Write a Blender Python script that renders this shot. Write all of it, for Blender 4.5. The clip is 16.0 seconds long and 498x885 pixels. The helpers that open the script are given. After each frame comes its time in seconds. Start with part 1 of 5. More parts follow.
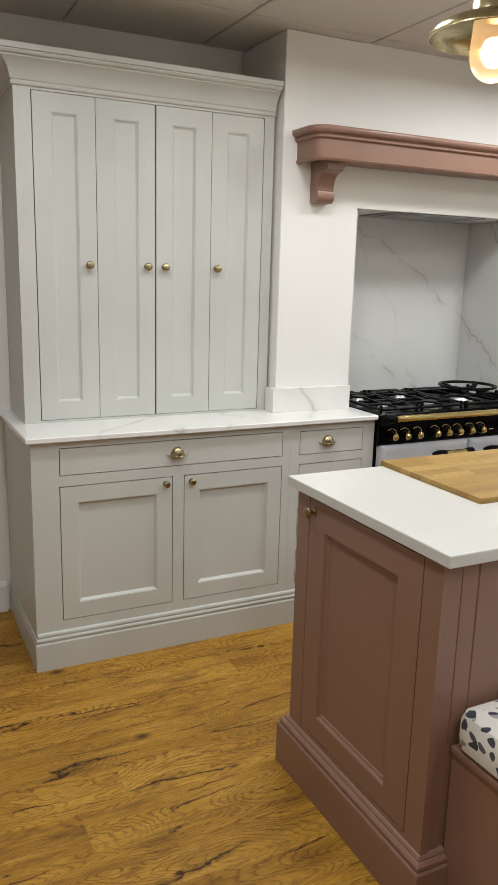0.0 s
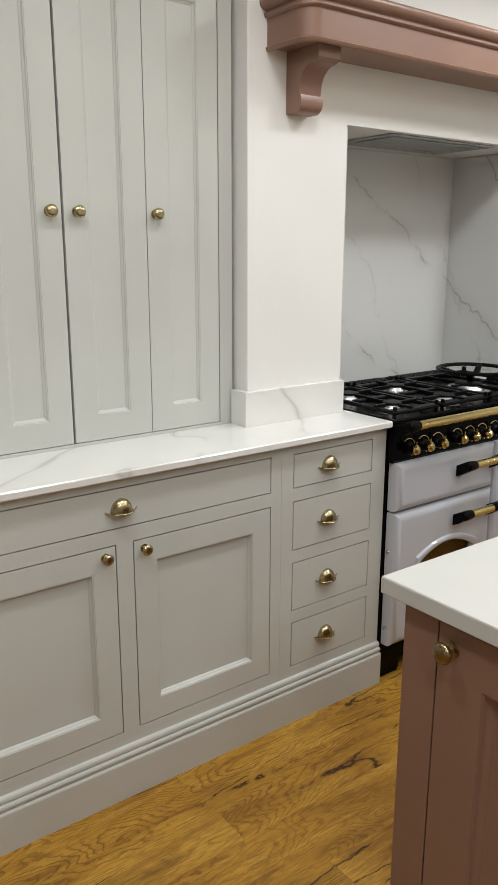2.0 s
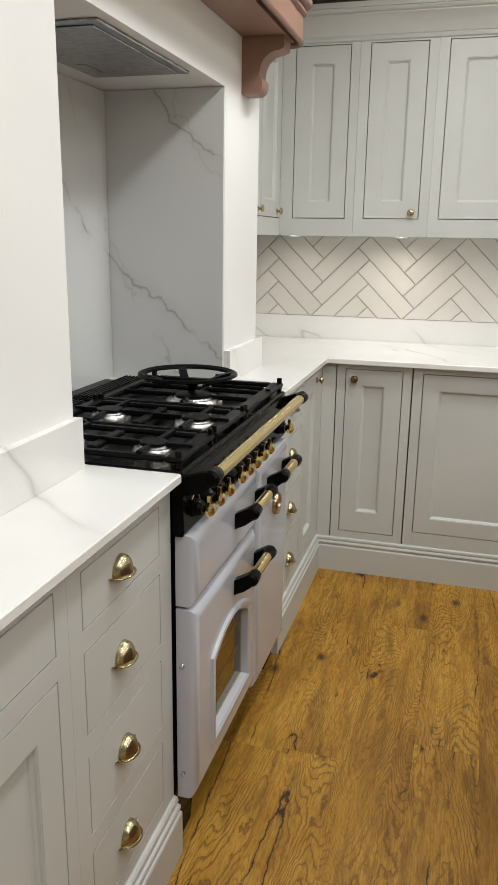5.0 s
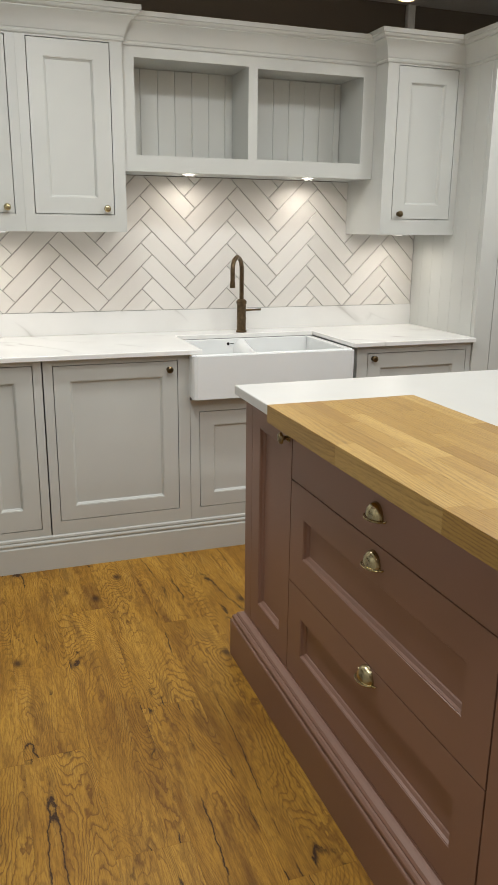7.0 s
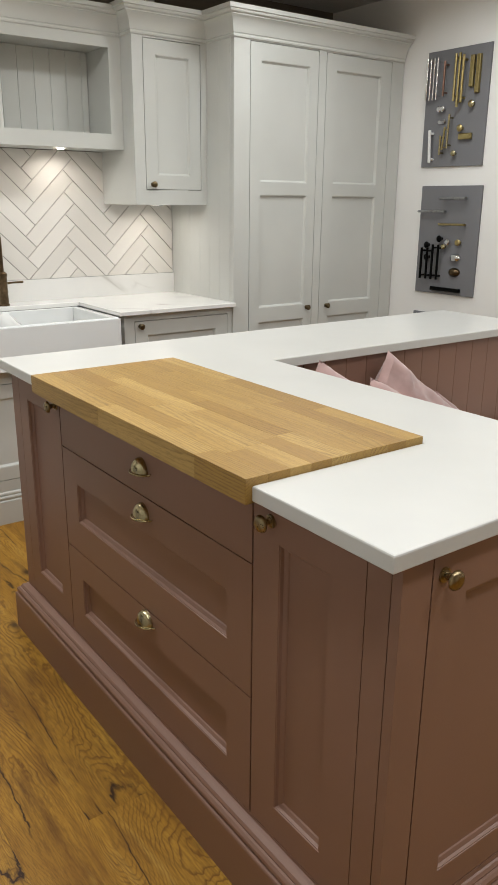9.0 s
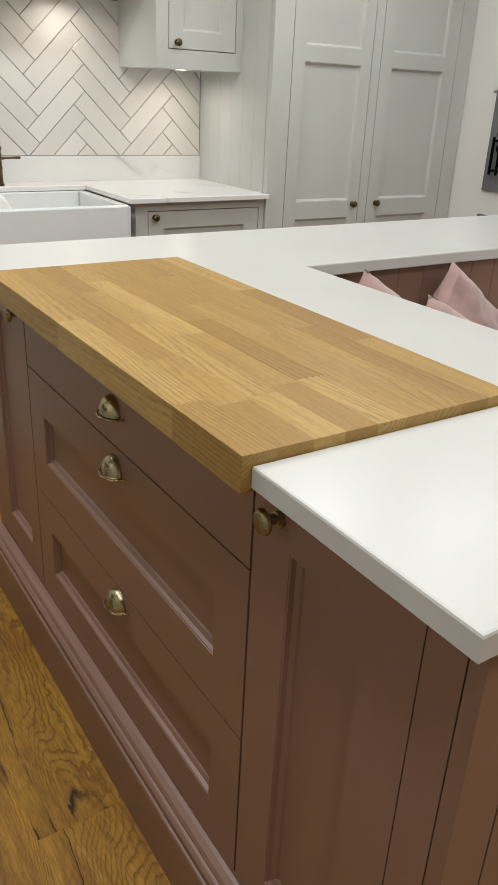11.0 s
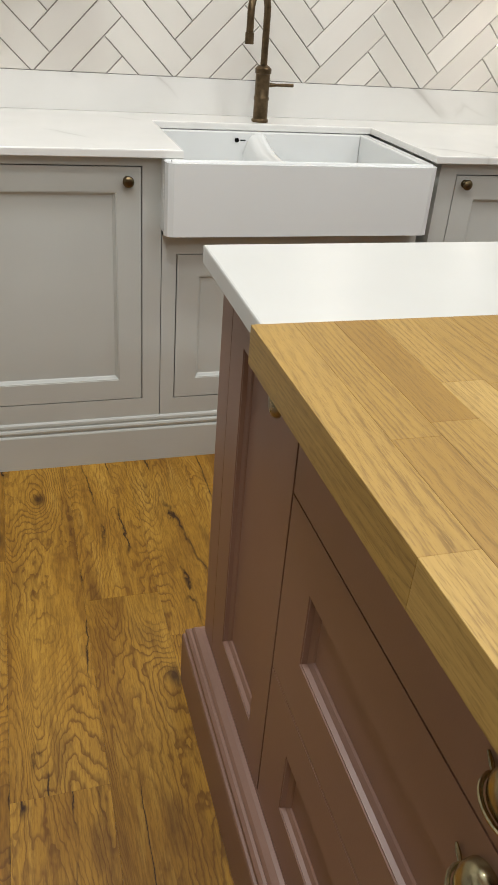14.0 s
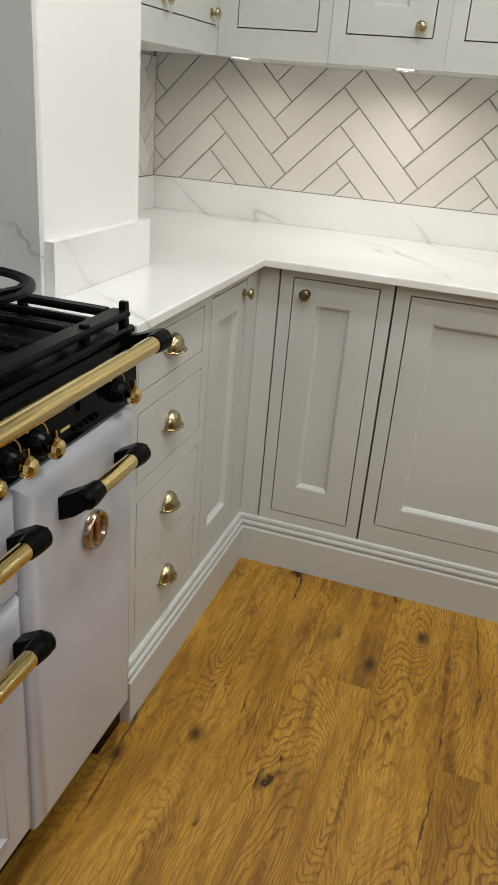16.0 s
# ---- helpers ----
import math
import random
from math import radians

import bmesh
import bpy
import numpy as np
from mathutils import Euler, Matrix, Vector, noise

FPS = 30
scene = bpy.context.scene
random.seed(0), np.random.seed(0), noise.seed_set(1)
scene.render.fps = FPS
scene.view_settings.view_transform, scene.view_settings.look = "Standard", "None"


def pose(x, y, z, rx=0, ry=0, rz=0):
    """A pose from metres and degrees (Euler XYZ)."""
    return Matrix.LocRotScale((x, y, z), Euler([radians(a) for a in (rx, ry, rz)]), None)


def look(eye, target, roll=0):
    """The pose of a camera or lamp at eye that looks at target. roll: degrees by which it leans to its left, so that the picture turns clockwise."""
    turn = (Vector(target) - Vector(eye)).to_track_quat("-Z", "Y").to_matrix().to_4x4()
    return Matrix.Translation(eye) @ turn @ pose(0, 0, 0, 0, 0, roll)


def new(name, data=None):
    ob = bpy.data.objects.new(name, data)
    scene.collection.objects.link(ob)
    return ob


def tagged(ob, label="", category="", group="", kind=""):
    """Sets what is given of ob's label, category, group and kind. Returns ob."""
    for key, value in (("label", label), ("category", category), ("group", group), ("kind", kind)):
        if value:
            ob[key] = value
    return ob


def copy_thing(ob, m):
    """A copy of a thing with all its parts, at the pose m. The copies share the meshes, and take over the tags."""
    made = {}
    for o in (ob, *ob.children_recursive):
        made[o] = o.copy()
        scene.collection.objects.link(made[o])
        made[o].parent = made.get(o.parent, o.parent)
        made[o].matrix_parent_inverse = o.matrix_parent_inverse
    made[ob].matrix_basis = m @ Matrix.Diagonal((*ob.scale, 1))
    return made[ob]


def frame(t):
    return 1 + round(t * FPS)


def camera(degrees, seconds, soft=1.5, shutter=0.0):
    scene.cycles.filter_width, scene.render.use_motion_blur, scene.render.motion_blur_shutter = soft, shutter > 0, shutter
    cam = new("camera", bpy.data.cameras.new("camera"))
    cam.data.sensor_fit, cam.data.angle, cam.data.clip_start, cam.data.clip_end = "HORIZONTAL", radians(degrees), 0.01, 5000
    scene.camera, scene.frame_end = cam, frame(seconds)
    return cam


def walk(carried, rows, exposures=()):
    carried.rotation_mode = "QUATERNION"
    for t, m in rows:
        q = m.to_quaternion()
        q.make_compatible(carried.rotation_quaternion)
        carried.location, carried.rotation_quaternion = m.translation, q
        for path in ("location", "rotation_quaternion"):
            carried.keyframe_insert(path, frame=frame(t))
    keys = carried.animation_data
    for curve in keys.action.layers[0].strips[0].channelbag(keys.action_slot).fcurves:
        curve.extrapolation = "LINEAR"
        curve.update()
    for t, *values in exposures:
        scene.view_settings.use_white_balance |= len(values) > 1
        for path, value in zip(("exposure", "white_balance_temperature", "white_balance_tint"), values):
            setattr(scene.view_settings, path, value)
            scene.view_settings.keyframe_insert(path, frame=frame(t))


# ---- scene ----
cam = camera(36.0, 16.0, soft=0.8)
PATH = [
    (0, (0.139, 0.091, 1.504), (1.004, 1.842, 1.073), 1.5),
    (0.5, (0.205, 0.366, 1.475), (1.057, 2.12, 1.028), 1.3),
    (1, (0.24, 0.662, 1.457), (1.134, 2.386, 0.98), 1.0),
    (1.5, (0.3, 0.958, 1.432), (1.303, 2.617, 0.942), 0.4),
    (2, (0.369, 1.209, 1.428), (1.524, 2.767, 0.939), 0.1),
    (2.5, (0.367, 1.413, 1.424), (1.714, 2.818, 0.966), 0.1),
    (3, (0.386, 1.591, 1.433), (1.876, 2.855, 1.003), 0.4),
    (3.2, (0.416, 1.662, 1.43), (1.95, 2.872, 1.005), 0.4),
    (5.3, (0.795, 2.373, 1.364), (2.687, 2.719, 0.816), 0.9),
    (5.5, (0.82, 2.423, 1.37), (2.725, 2.639, 0.802), 0.9),
    (6, (0.832, 2.508, 1.361), (2.745, 2.405, 0.787), 0.8),
    (6.5, (0.772, 2.643, 1.366), (2.651, 2.234, 0.816), 0.7),
    (7, (0.673, 2.716, 1.392), (2.487, 2.064, 0.858), 0.6),
    (7.5, (0.613, 2.726, 1.388), (2.353, 1.894, 0.861), 0.4),
    (8, (0.571, 2.733, 1.391), (2.237, 1.763, 0.859), 0.2),
    (8.2, (0.555, 2.737, 1.403), (2.187, 1.716, 0.86), 0.1),
    (8.5, (0.547, 2.73, 1.397), (2.134, 1.647, 0.841), 0.1),
    (8.7, (0.54, 2.731, 1.399), (2.101, 1.617, 0.829), 0.1),
    (10.8, (0.838, 2.429, 1.317), (2.36, 1.413, 0.51), 2.3),
    (11, (0.908, 2.412, 1.308), (2.418, 1.399, 0.475), 2.8),
    (11.5, (1.106, 2.399, 1.296), (2.586, 1.391, 0.405), 2.8),
    (12, (1.242, 2.402, 1.276), (2.689, 1.391, 0.337), 2.9),
    (12.5, (1.365, 2.339, 1.279), (2.834, 1.387, 0.312), 3.2),
    (13, (1.5, 2.236, 1.289), (3.025, 1.398, 0.302), 3.6),
    (13.5, (1.65, 2.221, 1.265), (3.228, 1.505, 0.267), 4.4),
    (14, (1.768, 2.238, 1.266), (3.405, 1.702, 0.249), 4.7),
    (14.5, (1.822, 2.245, 1.256), (3.533, 1.984, 0.255), 4.7),
    (15, (1.841, 2.235, 1.263), (3.608, 2.26, 0.327), 4.6),
    (15.5, (1.858, 2.24, 1.286), (3.634, 2.524, 0.411), 4.5),
    (16, (1.851, 2.236, 1.283), (3.595, 2.77, 0.461), 4.8),
]
walk(cam, [(t, look(eye, target, roll)) for t, eye, target, roll in PATH],
     exposures=[(0, 0.0), (1.5, -0.06), (3.2, -0.08), (5.5, 0.0), (9.0, 0.0), (11, -0.1), (11.5, -0.05), (12, 0.04), (12.7, -0.04), (13.4, -0.1), (14.5, -0.03), (15.3, 0.0), (16, -0.06)])

# ---- world and lamps ----
world = bpy.data.worlds.new("world")
scene.world = world
world.use_nodes = True
world.node_tree.nodes["Background"].inputs[0].default_value = (0.9, 0.95, 1.0, 1)
world.node_tree.nodes["Background"].inputs[1].default_value = 0.02


def lamp(name, place, target, power, size, spread, colour=(0.957, 0.99, 0.99)):
    """A recessed downlight: a small disc with a limited beam."""
    data = bpy.data.lights.new(name, "AREA")
    data.shape, data.size, data.spread = "DISK", size, radians(spread)
    data.energy, data.color = power, colour
    ob = new(name, data)
    ob.matrix_world = look(place, target)
    return ob


CEIL = 2.46
for px, py, watts in ((3.2, 2.4, 9.5), (3.2, 1.5, 7), (3.2, 0.45, 6.8), (2.9, -0.1, 4.6), (2.5, 2.27, 8.8), (1.5, 2.27, 6.2), (0.95, 1.8, 4.5), (0.6, 2.3, 7.5),
                      (0.55, 1.1, 9.5), (0.55, -0.3, 10), (1.8, 0.2, 7), (-0.7, 0.9, 5), (-0.7, -1.0, 7), (2.3, 1.2, 3.8)):
    lamp("downlight", (px, py, CEIL - 0.012), (px, py, 0), watts, 0.24, 168)

# ---- materials ----


def mat(name):
    m = bpy.data.materials.new(name)
    m.use_nodes = True
    t = m.node_tree
    return m, t, t.nodes["Principled BSDF"]


def node(t, kind, **values):
    n = t.nodes.new(kind)
    for k, v in values.items():
        key = int(k[1:]) if k[0] == "i" and k[1:].isdigit() else k.replace("_", " ")
        n.inputs[key].default_value = v
    return n


def coords(t, scale=(1, 1, 1), per_object=0.0):
    """Object coordinates, scaled; per_object shifts them by the object's own random number."""
    tc = t.nodes.new("ShaderNodeTexCoord")
    mp = t.nodes.new("ShaderNodeMapping")
    mp.inputs["Scale"].default_value = scale
    t.links.new(tc.outputs["Object"], mp.inputs["Vector"])
    if per_object:
        oi = t.nodes.new("ShaderNodeObjectInfo")
        mul = t.nodes.new("ShaderNodeVectorMath")
        mul.operation = "SCALE"
        mul.inputs[0].default_value = (37.0, 53.0, 19.0)
        mul.inputs["Scale"].default_value = 1.0
        t.links.new(oi.outputs["Random"], mul.inputs["Scale"])
        t.links.new(mul.outputs["Vector"], mp.inputs["Location"])
    return mp.outputs["Vector"]


def ramp(t, src, stops):
    r = t.nodes.new("ShaderNodeValToRGB")
    e = r.color_ramp.elements
    while len(e) < len(stops):
        e.new(0.5)
    for el, (pos, col) in zip(e, stops):
        el.position = pos
        el.color = (*col, 1) if len(col) == 3 else col
    t.links.new(src, r.inputs["Fac"])
    return r.outputs["Color"]


def grey(v):
    return (v, v, v)


def mixcol(t, fac, a, b, mode="MIX"):
    n = t.nodes.new("ShaderNodeMix")
    n.data_type, n.blend_type = "RGBA", mode
    for sock, val in ((n.inputs[0], fac), (n.inputs[6], a), (n.inputs[7], b)):
        if isinstance(val, (float, int)):
            sock.default_value = val
        elif isinstance(val, tuple):
            sock.default_value = (*val, 1)
        else:
            t.links.new(val, sock)
    return n.outputs[2]


def bump(t, bsdf, height, strength, dist=0.001):
    b = node(t, "ShaderNodeBump", Strength=strength, Distance=dist)
    t.links.new(height, b.inputs["Height"])
    t.links.new(b.outputs["Normal"], bsdf.inputs["Normal"])


def paint(name, col, rough=0.45, vary=0.05, grain=0.12):
    """Brushed or sprayed paint: faint tone drift, a fine brush grain, uneven gloss."""
    m, t, b = mat(name)
    v = coords(t)
    big = node(t, "ShaderNodeTexNoise", Scale=2.3, Detail=3.0)
    fine = node(t, "ShaderNodeTexNoise", Scale=1.0, Detail=4.0)
    t.links.new(v, big.inputs["Vector"])
    t.links.new(coords(t, (420, 420, 28)), fine.inputs["Vector"])
    lo = tuple(c * (1 - vary) for c in col)
    hi = tuple(min(1, c * (1 + vary)) for c in col)
    t.links.new(ramp(t, big.outputs["Fac"], [(0.3, lo), (0.7, hi)]), b.inputs["Base Color"])
    t.links.new(ramp(t, big.outputs["Fac"], [(0.3, grey(rough - 0.06)), (0.7, grey(rough + 0.06))]), b.inputs["Roughness"])
    bump(t, b, fine.outputs["Fac"], grain, 0.0006)
    return m


def metal(name, col, rough=0.25, worn=None):
    m, t, b = mat(name)
    n = node(t, "ShaderNodeTexNoise", Scale=60.0, Detail=4.0)
    t.links.new(coords(t), n.inputs["Vector"])
    worn = worn or tuple(c * 0.7 for c in col)
    t.links.new(ramp(t, n.outputs["Fac"], [(0.35, worn), (0.6, col)]), b.inputs["Base Color"])
    t.links.new(ramp(t, n.outputs["Fac"], [(0.3, grey(rough + 0.012)), (0.7, grey(rough))]), b.inputs["Roughness"])
    b.inputs["Metallic"].default_value = 1.0
    return m


def plain(name, col, rough=0.5, metallic=0.0, coat=0.0, noise_scale=30.0, vary=0.08):
    m, t, b = mat(name)
    n = node(t, "ShaderNodeTexNoise", Scale=noise_scale, Detail=3.0)
    t.links.new(coords(t), n.inputs["Vector"])
    t.links.new(ramp(t, n.outputs["Fac"], [(0.3, tuple(c * (1 - vary) for c in col)), (0.7, tuple(min(1, c * (1 + vary)) for c in col))]), b.inputs["Base Color"])
    t.links.new(ramp(t, n.outputs["Fac"], [(0.3, grey(max(0, rough - 0.04))), (0.7, grey(rough + 0.04))]), b.inputs["Roughness"])
    b.inputs["Metallic"].default_value = metallic
    b.inputs["Coat Weight"].default_value = coat
    return m


def stone(name, base, vein, amount, scale, rough=0.16, warp=0.55, along=0.32, detail=4.0, shift=(0, 0, 0), width=1.0, sparse=0.0):
    """Pale quartz with thin, wandering grey veins and soft clouds beside them."""
    m, t, b = mat(name)
    v = coords(t)
    axes = t.nodes.new("ShaderNodeCombineXYZ")
    for k, (direction, stretch) in enumerate((((0.53, -0.53, 0.66), 1.0), ((0.707, 0.707, 0.0), along), ((0.47, -0.47, -0.75), along * 0.9))):
        dot = t.nodes.new("ShaderNodeVectorMath")
        dot.operation = "DOT_PRODUCT"
        dot.inputs[1].default_value = tuple(c * stretch for c in direction)
        t.links.new(v, dot.inputs[0])
        t.links.new(dot.outputs["Value"], axes.inputs[k])
    moved = t.nodes.new("ShaderNodeVectorMath")
    moved.operation = "ADD"
    moved.inputs[1].default_value = shift
    t.links.new(axes.outputs["Vector"], moved.inputs[0])
    vn = node(t, "ShaderNodeTexNoise", Scale=scale, Detail=detail, Roughness=0.44, Distortion=warp)
    t.links.new(moved.outputs["Vector"], vn.inputs["Vector"])
    off = t.nodes.new("ShaderNodeMath")
    off.operation = "SUBTRACT"
    off.inputs[1].default_value = 0.5
    t.links.new(vn.outputs["Fac"], off.inputs[0])
    dist = t.nodes.new("ShaderNodeMath")
    dist.operation = "ABSOLUTE"
    t.links.new(off.outputs[0], dist.inputs[0])
    thin = ramp(t, dist.outputs[0], [(0.0, grey(1)), (0.0035 * width, grey(0.55)), (0.01 * width, grey(0.14)), (0.04 * width, grey(0))])
    patch = node(t, "ShaderNodeTexNoise", Scale=scale * 1.3, Detail=2.0)
    t.links.new(v, patch.inputs["Vector"])
    where = ramp(t, patch.outputs["Fac"], [(0.4 + sparse, grey(0)), (0.58 + sparse, grey(1))])
    mul = t.nodes.new("ShaderNodeMath")
    mul.operation = "MULTIPLY"
    t.links.new(thin, mul.inputs[0])
    t.links.new(where, mul.inputs[1])
    mul2 = t.nodes.new("ShaderNodeMath")
    mul2.operation = "MULTIPLY"
    mul2.inputs[1].default_value = amount
    t.links.new(mul.outputs[0], mul2.inputs[0])
    cloud = node(t, "ShaderNodeTexNoise", Scale=scale * 2.0, Detail=4.0)
    t.links.new(v, cloud.inputs["Vector"])
    body = ramp(t, cloud.outputs["Fac"], [(0.3, tuple(c * 0.95 for c in base)), (0.65, base)])
    t.links.new(mixcol(t, mul2.outputs[0], body, vein), b.inputs["Base Color"])
    b.inputs["Roughness"].default_value = rough
    return m


def stretched(t, v, scale, shift=(0, 0, 0), detail=2.0, rough=0.5, twist=0.0):
    """Noise stretched along the grain."""
    mp = t.nodes.new("ShaderNodeMapping")
    mp.inputs["Scale"].default_value = scale
    mp.inputs["Location"].default_value = shift
    t.links.new(v, mp.inputs["Vector"])
    n = node(t, "ShaderNodeTexNoise", Scale=1.0, Detail=detail, Roughness=rough, Distortion=twist)
    t.links.new(mp.outputs["Vector"], n.inputs["Vector"])
    return n.outputs["Fac"]


def sums(t, op, a, b):
    n = t.nodes.new("ShaderNodeMath")
    n.operation = op
    for sock, val in zip(n.inputs, (a, b)):
        if isinstance(val, (int, float)):
            sock.default_value = val
        else:
            t.links.new(val, sock)
    return n.outputs[0]


def oak_floor():
    """Rustic oak planks: cathedral grain, fine pores, dark cracks and knots, a tone of its own for each plank."""
    m, t, b = mat("oak_floor")
    v = coords(t, (1, 1, 1), 1.0)
    # knots bend the grain round them
    mpv = t.nodes.new("ShaderNodeMapping")
    mpv.inputs["Scale"].default_value = (1.5, 2.5, 1.0)
    t.links.new(v, mpv.inputs["Vector"])
    vo = node(t, "ShaderNodeTexVoronoi", Scale=1.0)
    vo.voronoi_dimensions = "2D"
    t.links.new(mpv.outputs["Vector"], vo.inputs["Vector"])
    pull = ramp(t, vo.outputs["Distance"], [(0.0, grey(1)), (0.12, grey(0.5)), (0.25, grey(0.16)), (0.42, grey(0))])
    low = stretched(t, v, (1.1, 6.0, 1.0), detail=1.5, rough=0.4, twist=0.4)
    height = sums(t, "ADD", sums(t, "MULTIPLY", low, 52.0), sums(t, "MULTIPLY", pull, 7.0))
    height = sums(t, "ADD", height, sums(t, "MULTIPLY", stretched(t, v, (16, 34, 1), detail=2.5, rough=0.6), 2.3))
    ring = ramp(t, sums(t, "FRACT", height, 0.0), [(0.0, grey(1)), (0.1, grey(0.8)), (0.3, grey(0.12)), (0.6, grey(0)), (0.92, grey(0.15)), (1.0, grey(1))])
    mask = ramp(t, stretched(t, v, (2.0, 8.0, 1), (9.1, 3.3, 0), 3.0), [(0.38, grey(0.22)), (0.58, grey(0.85))])
    streak = stretched(t, v, (3.4, 34, 1), (2.0, 7.7, 0), 5.0, 0.65)
    pores = stretched(t, v, (26, 260, 1), (0, 0, 0), 3.0, 0.7)
    patch = stretched(t, v, (2.2, 6.0, 1), (5.1, 1.2, 0), 3.0)
    tone = ramp(t, patch, [(0.3, (0.31, 0.148, 0.015)), (0.5, (0.42, 0.215, 0.026)), (0.7, (0.51, 0.278, 0.041))])
    c = mixcol(t, ramp(t, streak, [(0.36, grey(0.45)), (0.5, grey(0.0))]), tone, (0.15, 0.06, 0.008))
    c = mixcol(t, ramp(t, streak, [(0.56, grey(0.0)), (0.7, grey(0.45))]), c, (0.56, 0.34, 0.075))
    c = mixcol(t, sums(t, "MULTIPLY", ring, mask), c, (0.15, 0.06, 0.008))
    c = mixcol(t, ramp(t, pores, [(0.4, grey(0.4)), (0.55, grey(0))]), c, (0.12, 0.05, 0.008))
    # dark smudges, and long cracks within them
    smudge = ramp(t, stretched(t, v, (3.6, 15.0, 1), (4.7, 2.2, 0), 4.0, 0.6), [(0.56, grey(0)), (0.7, grey(0.5))])
    c = mixcol(t, smudge, c, (0.085, 0.03, 0.006))
    line = sums(t, "ABSOLUTE", sums(t, "SUBTRACT", sums(t, "ADD", stretched(t, v, (0.9, 9, 1), (3.3, 8.1, 0), 1.0, 0.4), sums(t, "MULTIPLY", stretched(t, v, (18, 30, 1), (1.3, 2.1, 0), 3.0, 0.6), 0.1)), 0.53), 0.0)
    thin = ramp(t, line, [(0.0, grey(1)), (0.0045, grey(0.85)), (0.01, grey(0.2)), (0.026, grey(0))])
    where = ramp(t, stretched(t, v, (3.4, 10.0, 1), (4.7, 2.2, 0), 3.0), [(0.47, grey(0)), (0.54, grey(1))])
    c = mixcol(t, sums(t, "MULTIPLY", thin, where), c, (0.026, 0.008, 0.003))
    c = mixcol(t, ramp(t, vo.outputs["Distance"], [(0.012, grey(0.9)), (0.028, grey(0.55)), (0.06, grey(0.0))]), c, (0.04, 0.014, 0.004))
    oi = t.nodes.new("ShaderNodeObjectInfo")
    c = mixcol(t, 1.0, c, ramp(t, oi.outputs["Random"], [(0.0, (0.94, 0.94, 0.93)), (1.0, (1.05, 1.05, 1.05))]), "MULTIPLY")
    t.links.new(c, b.inputs["Base Color"])
    t.links.new(ramp(t, pores, [(0.3, grey(0.55)), (0.7, grey(0.42))]), b.inputs["Roughness"])
    b.inputs["Specular IOR Level"].default_value = 0.3
    bump(t, b, pores, 0.15, 0.0008)
    return m


def oak_board():
    """Oiled oak staves: fine dark pores, cathedral figure here and there, a tone of its own for each stave."""
    m, t, b = mat("oak_board")
    v = coords(t, (1, 1, 1), 1.0)
    low = stretched(t, v, (1.5, 10, 10), detail=1.0, twist=0.2)
    xyz = t.nodes.new("ShaderNodeSeparateXYZ")
    t.links.new(v, xyz.inputs[0])
    height = sums(t, "ADD", sums(t, "MULTIPLY", low, 11.0), sums(t, "MULTIPLY", sums(t, "ADD", xyz.outputs[1], xyz.outputs[2]), 105.0))
    height = sums(t, "ADD", height, sums(t, "MULTIPLY", stretched(t, v, (14, 90, 90), detail=3.0), 0.9))
    ring = ramp(t, sums(t, "FRACT", height, 0.0), [(0.0, grey(1)), (0.14, grey(0.7)), (0.36, grey(0.12)), (0.65, grey(0)), (0.9, grey(0.2)), (1.0, grey(1))])
    dash = ramp(t, stretched(t, v, (46, 420, 420), (1, 4, 2), 2.0, 0.6), [(0.38, grey(0.35)), (0.56, grey(1))])
    mask = ramp(t, stretched(t, v, (2.6, 12, 12), (3.1, 9.3, 1)), [(0.36, grey(0.12)), (0.62, grey(0.72))])
    streak = stretched(t, v, (3, 70, 70), (2, 7, 3), 3.0, 0.6)
    pores = stretched(t, v, (50, 640, 640), (0, 0, 0), 3.0, 0.65)
    oi = t.nodes.new("ShaderNodeObjectInfo")
    tone = ramp(t, oi.outputs["Random"], [(0.0, (0.315, 0.178, 0.038)), (0.35, (0.375, 0.226, 0.055)), (0.75, (0.42, 0.262, 0.072)), (1.0, (0.5, 0.33, 0.108))])
    c = mixcol(t, ramp(t, streak, [(0.36, grey(0.35)), (0.52, grey(0))]), tone, (0.25, 0.14, 0.034))
    c = mixcol(t, sums(t, "MULTIPLY", sums(t, "MULTIPLY", ring, mask), dash), c, (0.14, 0.07, 0.015))
    c = mixcol(t, ramp(t, pores, [(0.38, grey(0.42)), (0.48, grey(0))]), c, (0.17, 0.092, 0.024))
    t.links.new(c, b.inputs["Base Color"])
    b.inputs["Roughness"].default_value = 0.44
    bump(t, b, pores, 0.2, 0.0006)
    return m


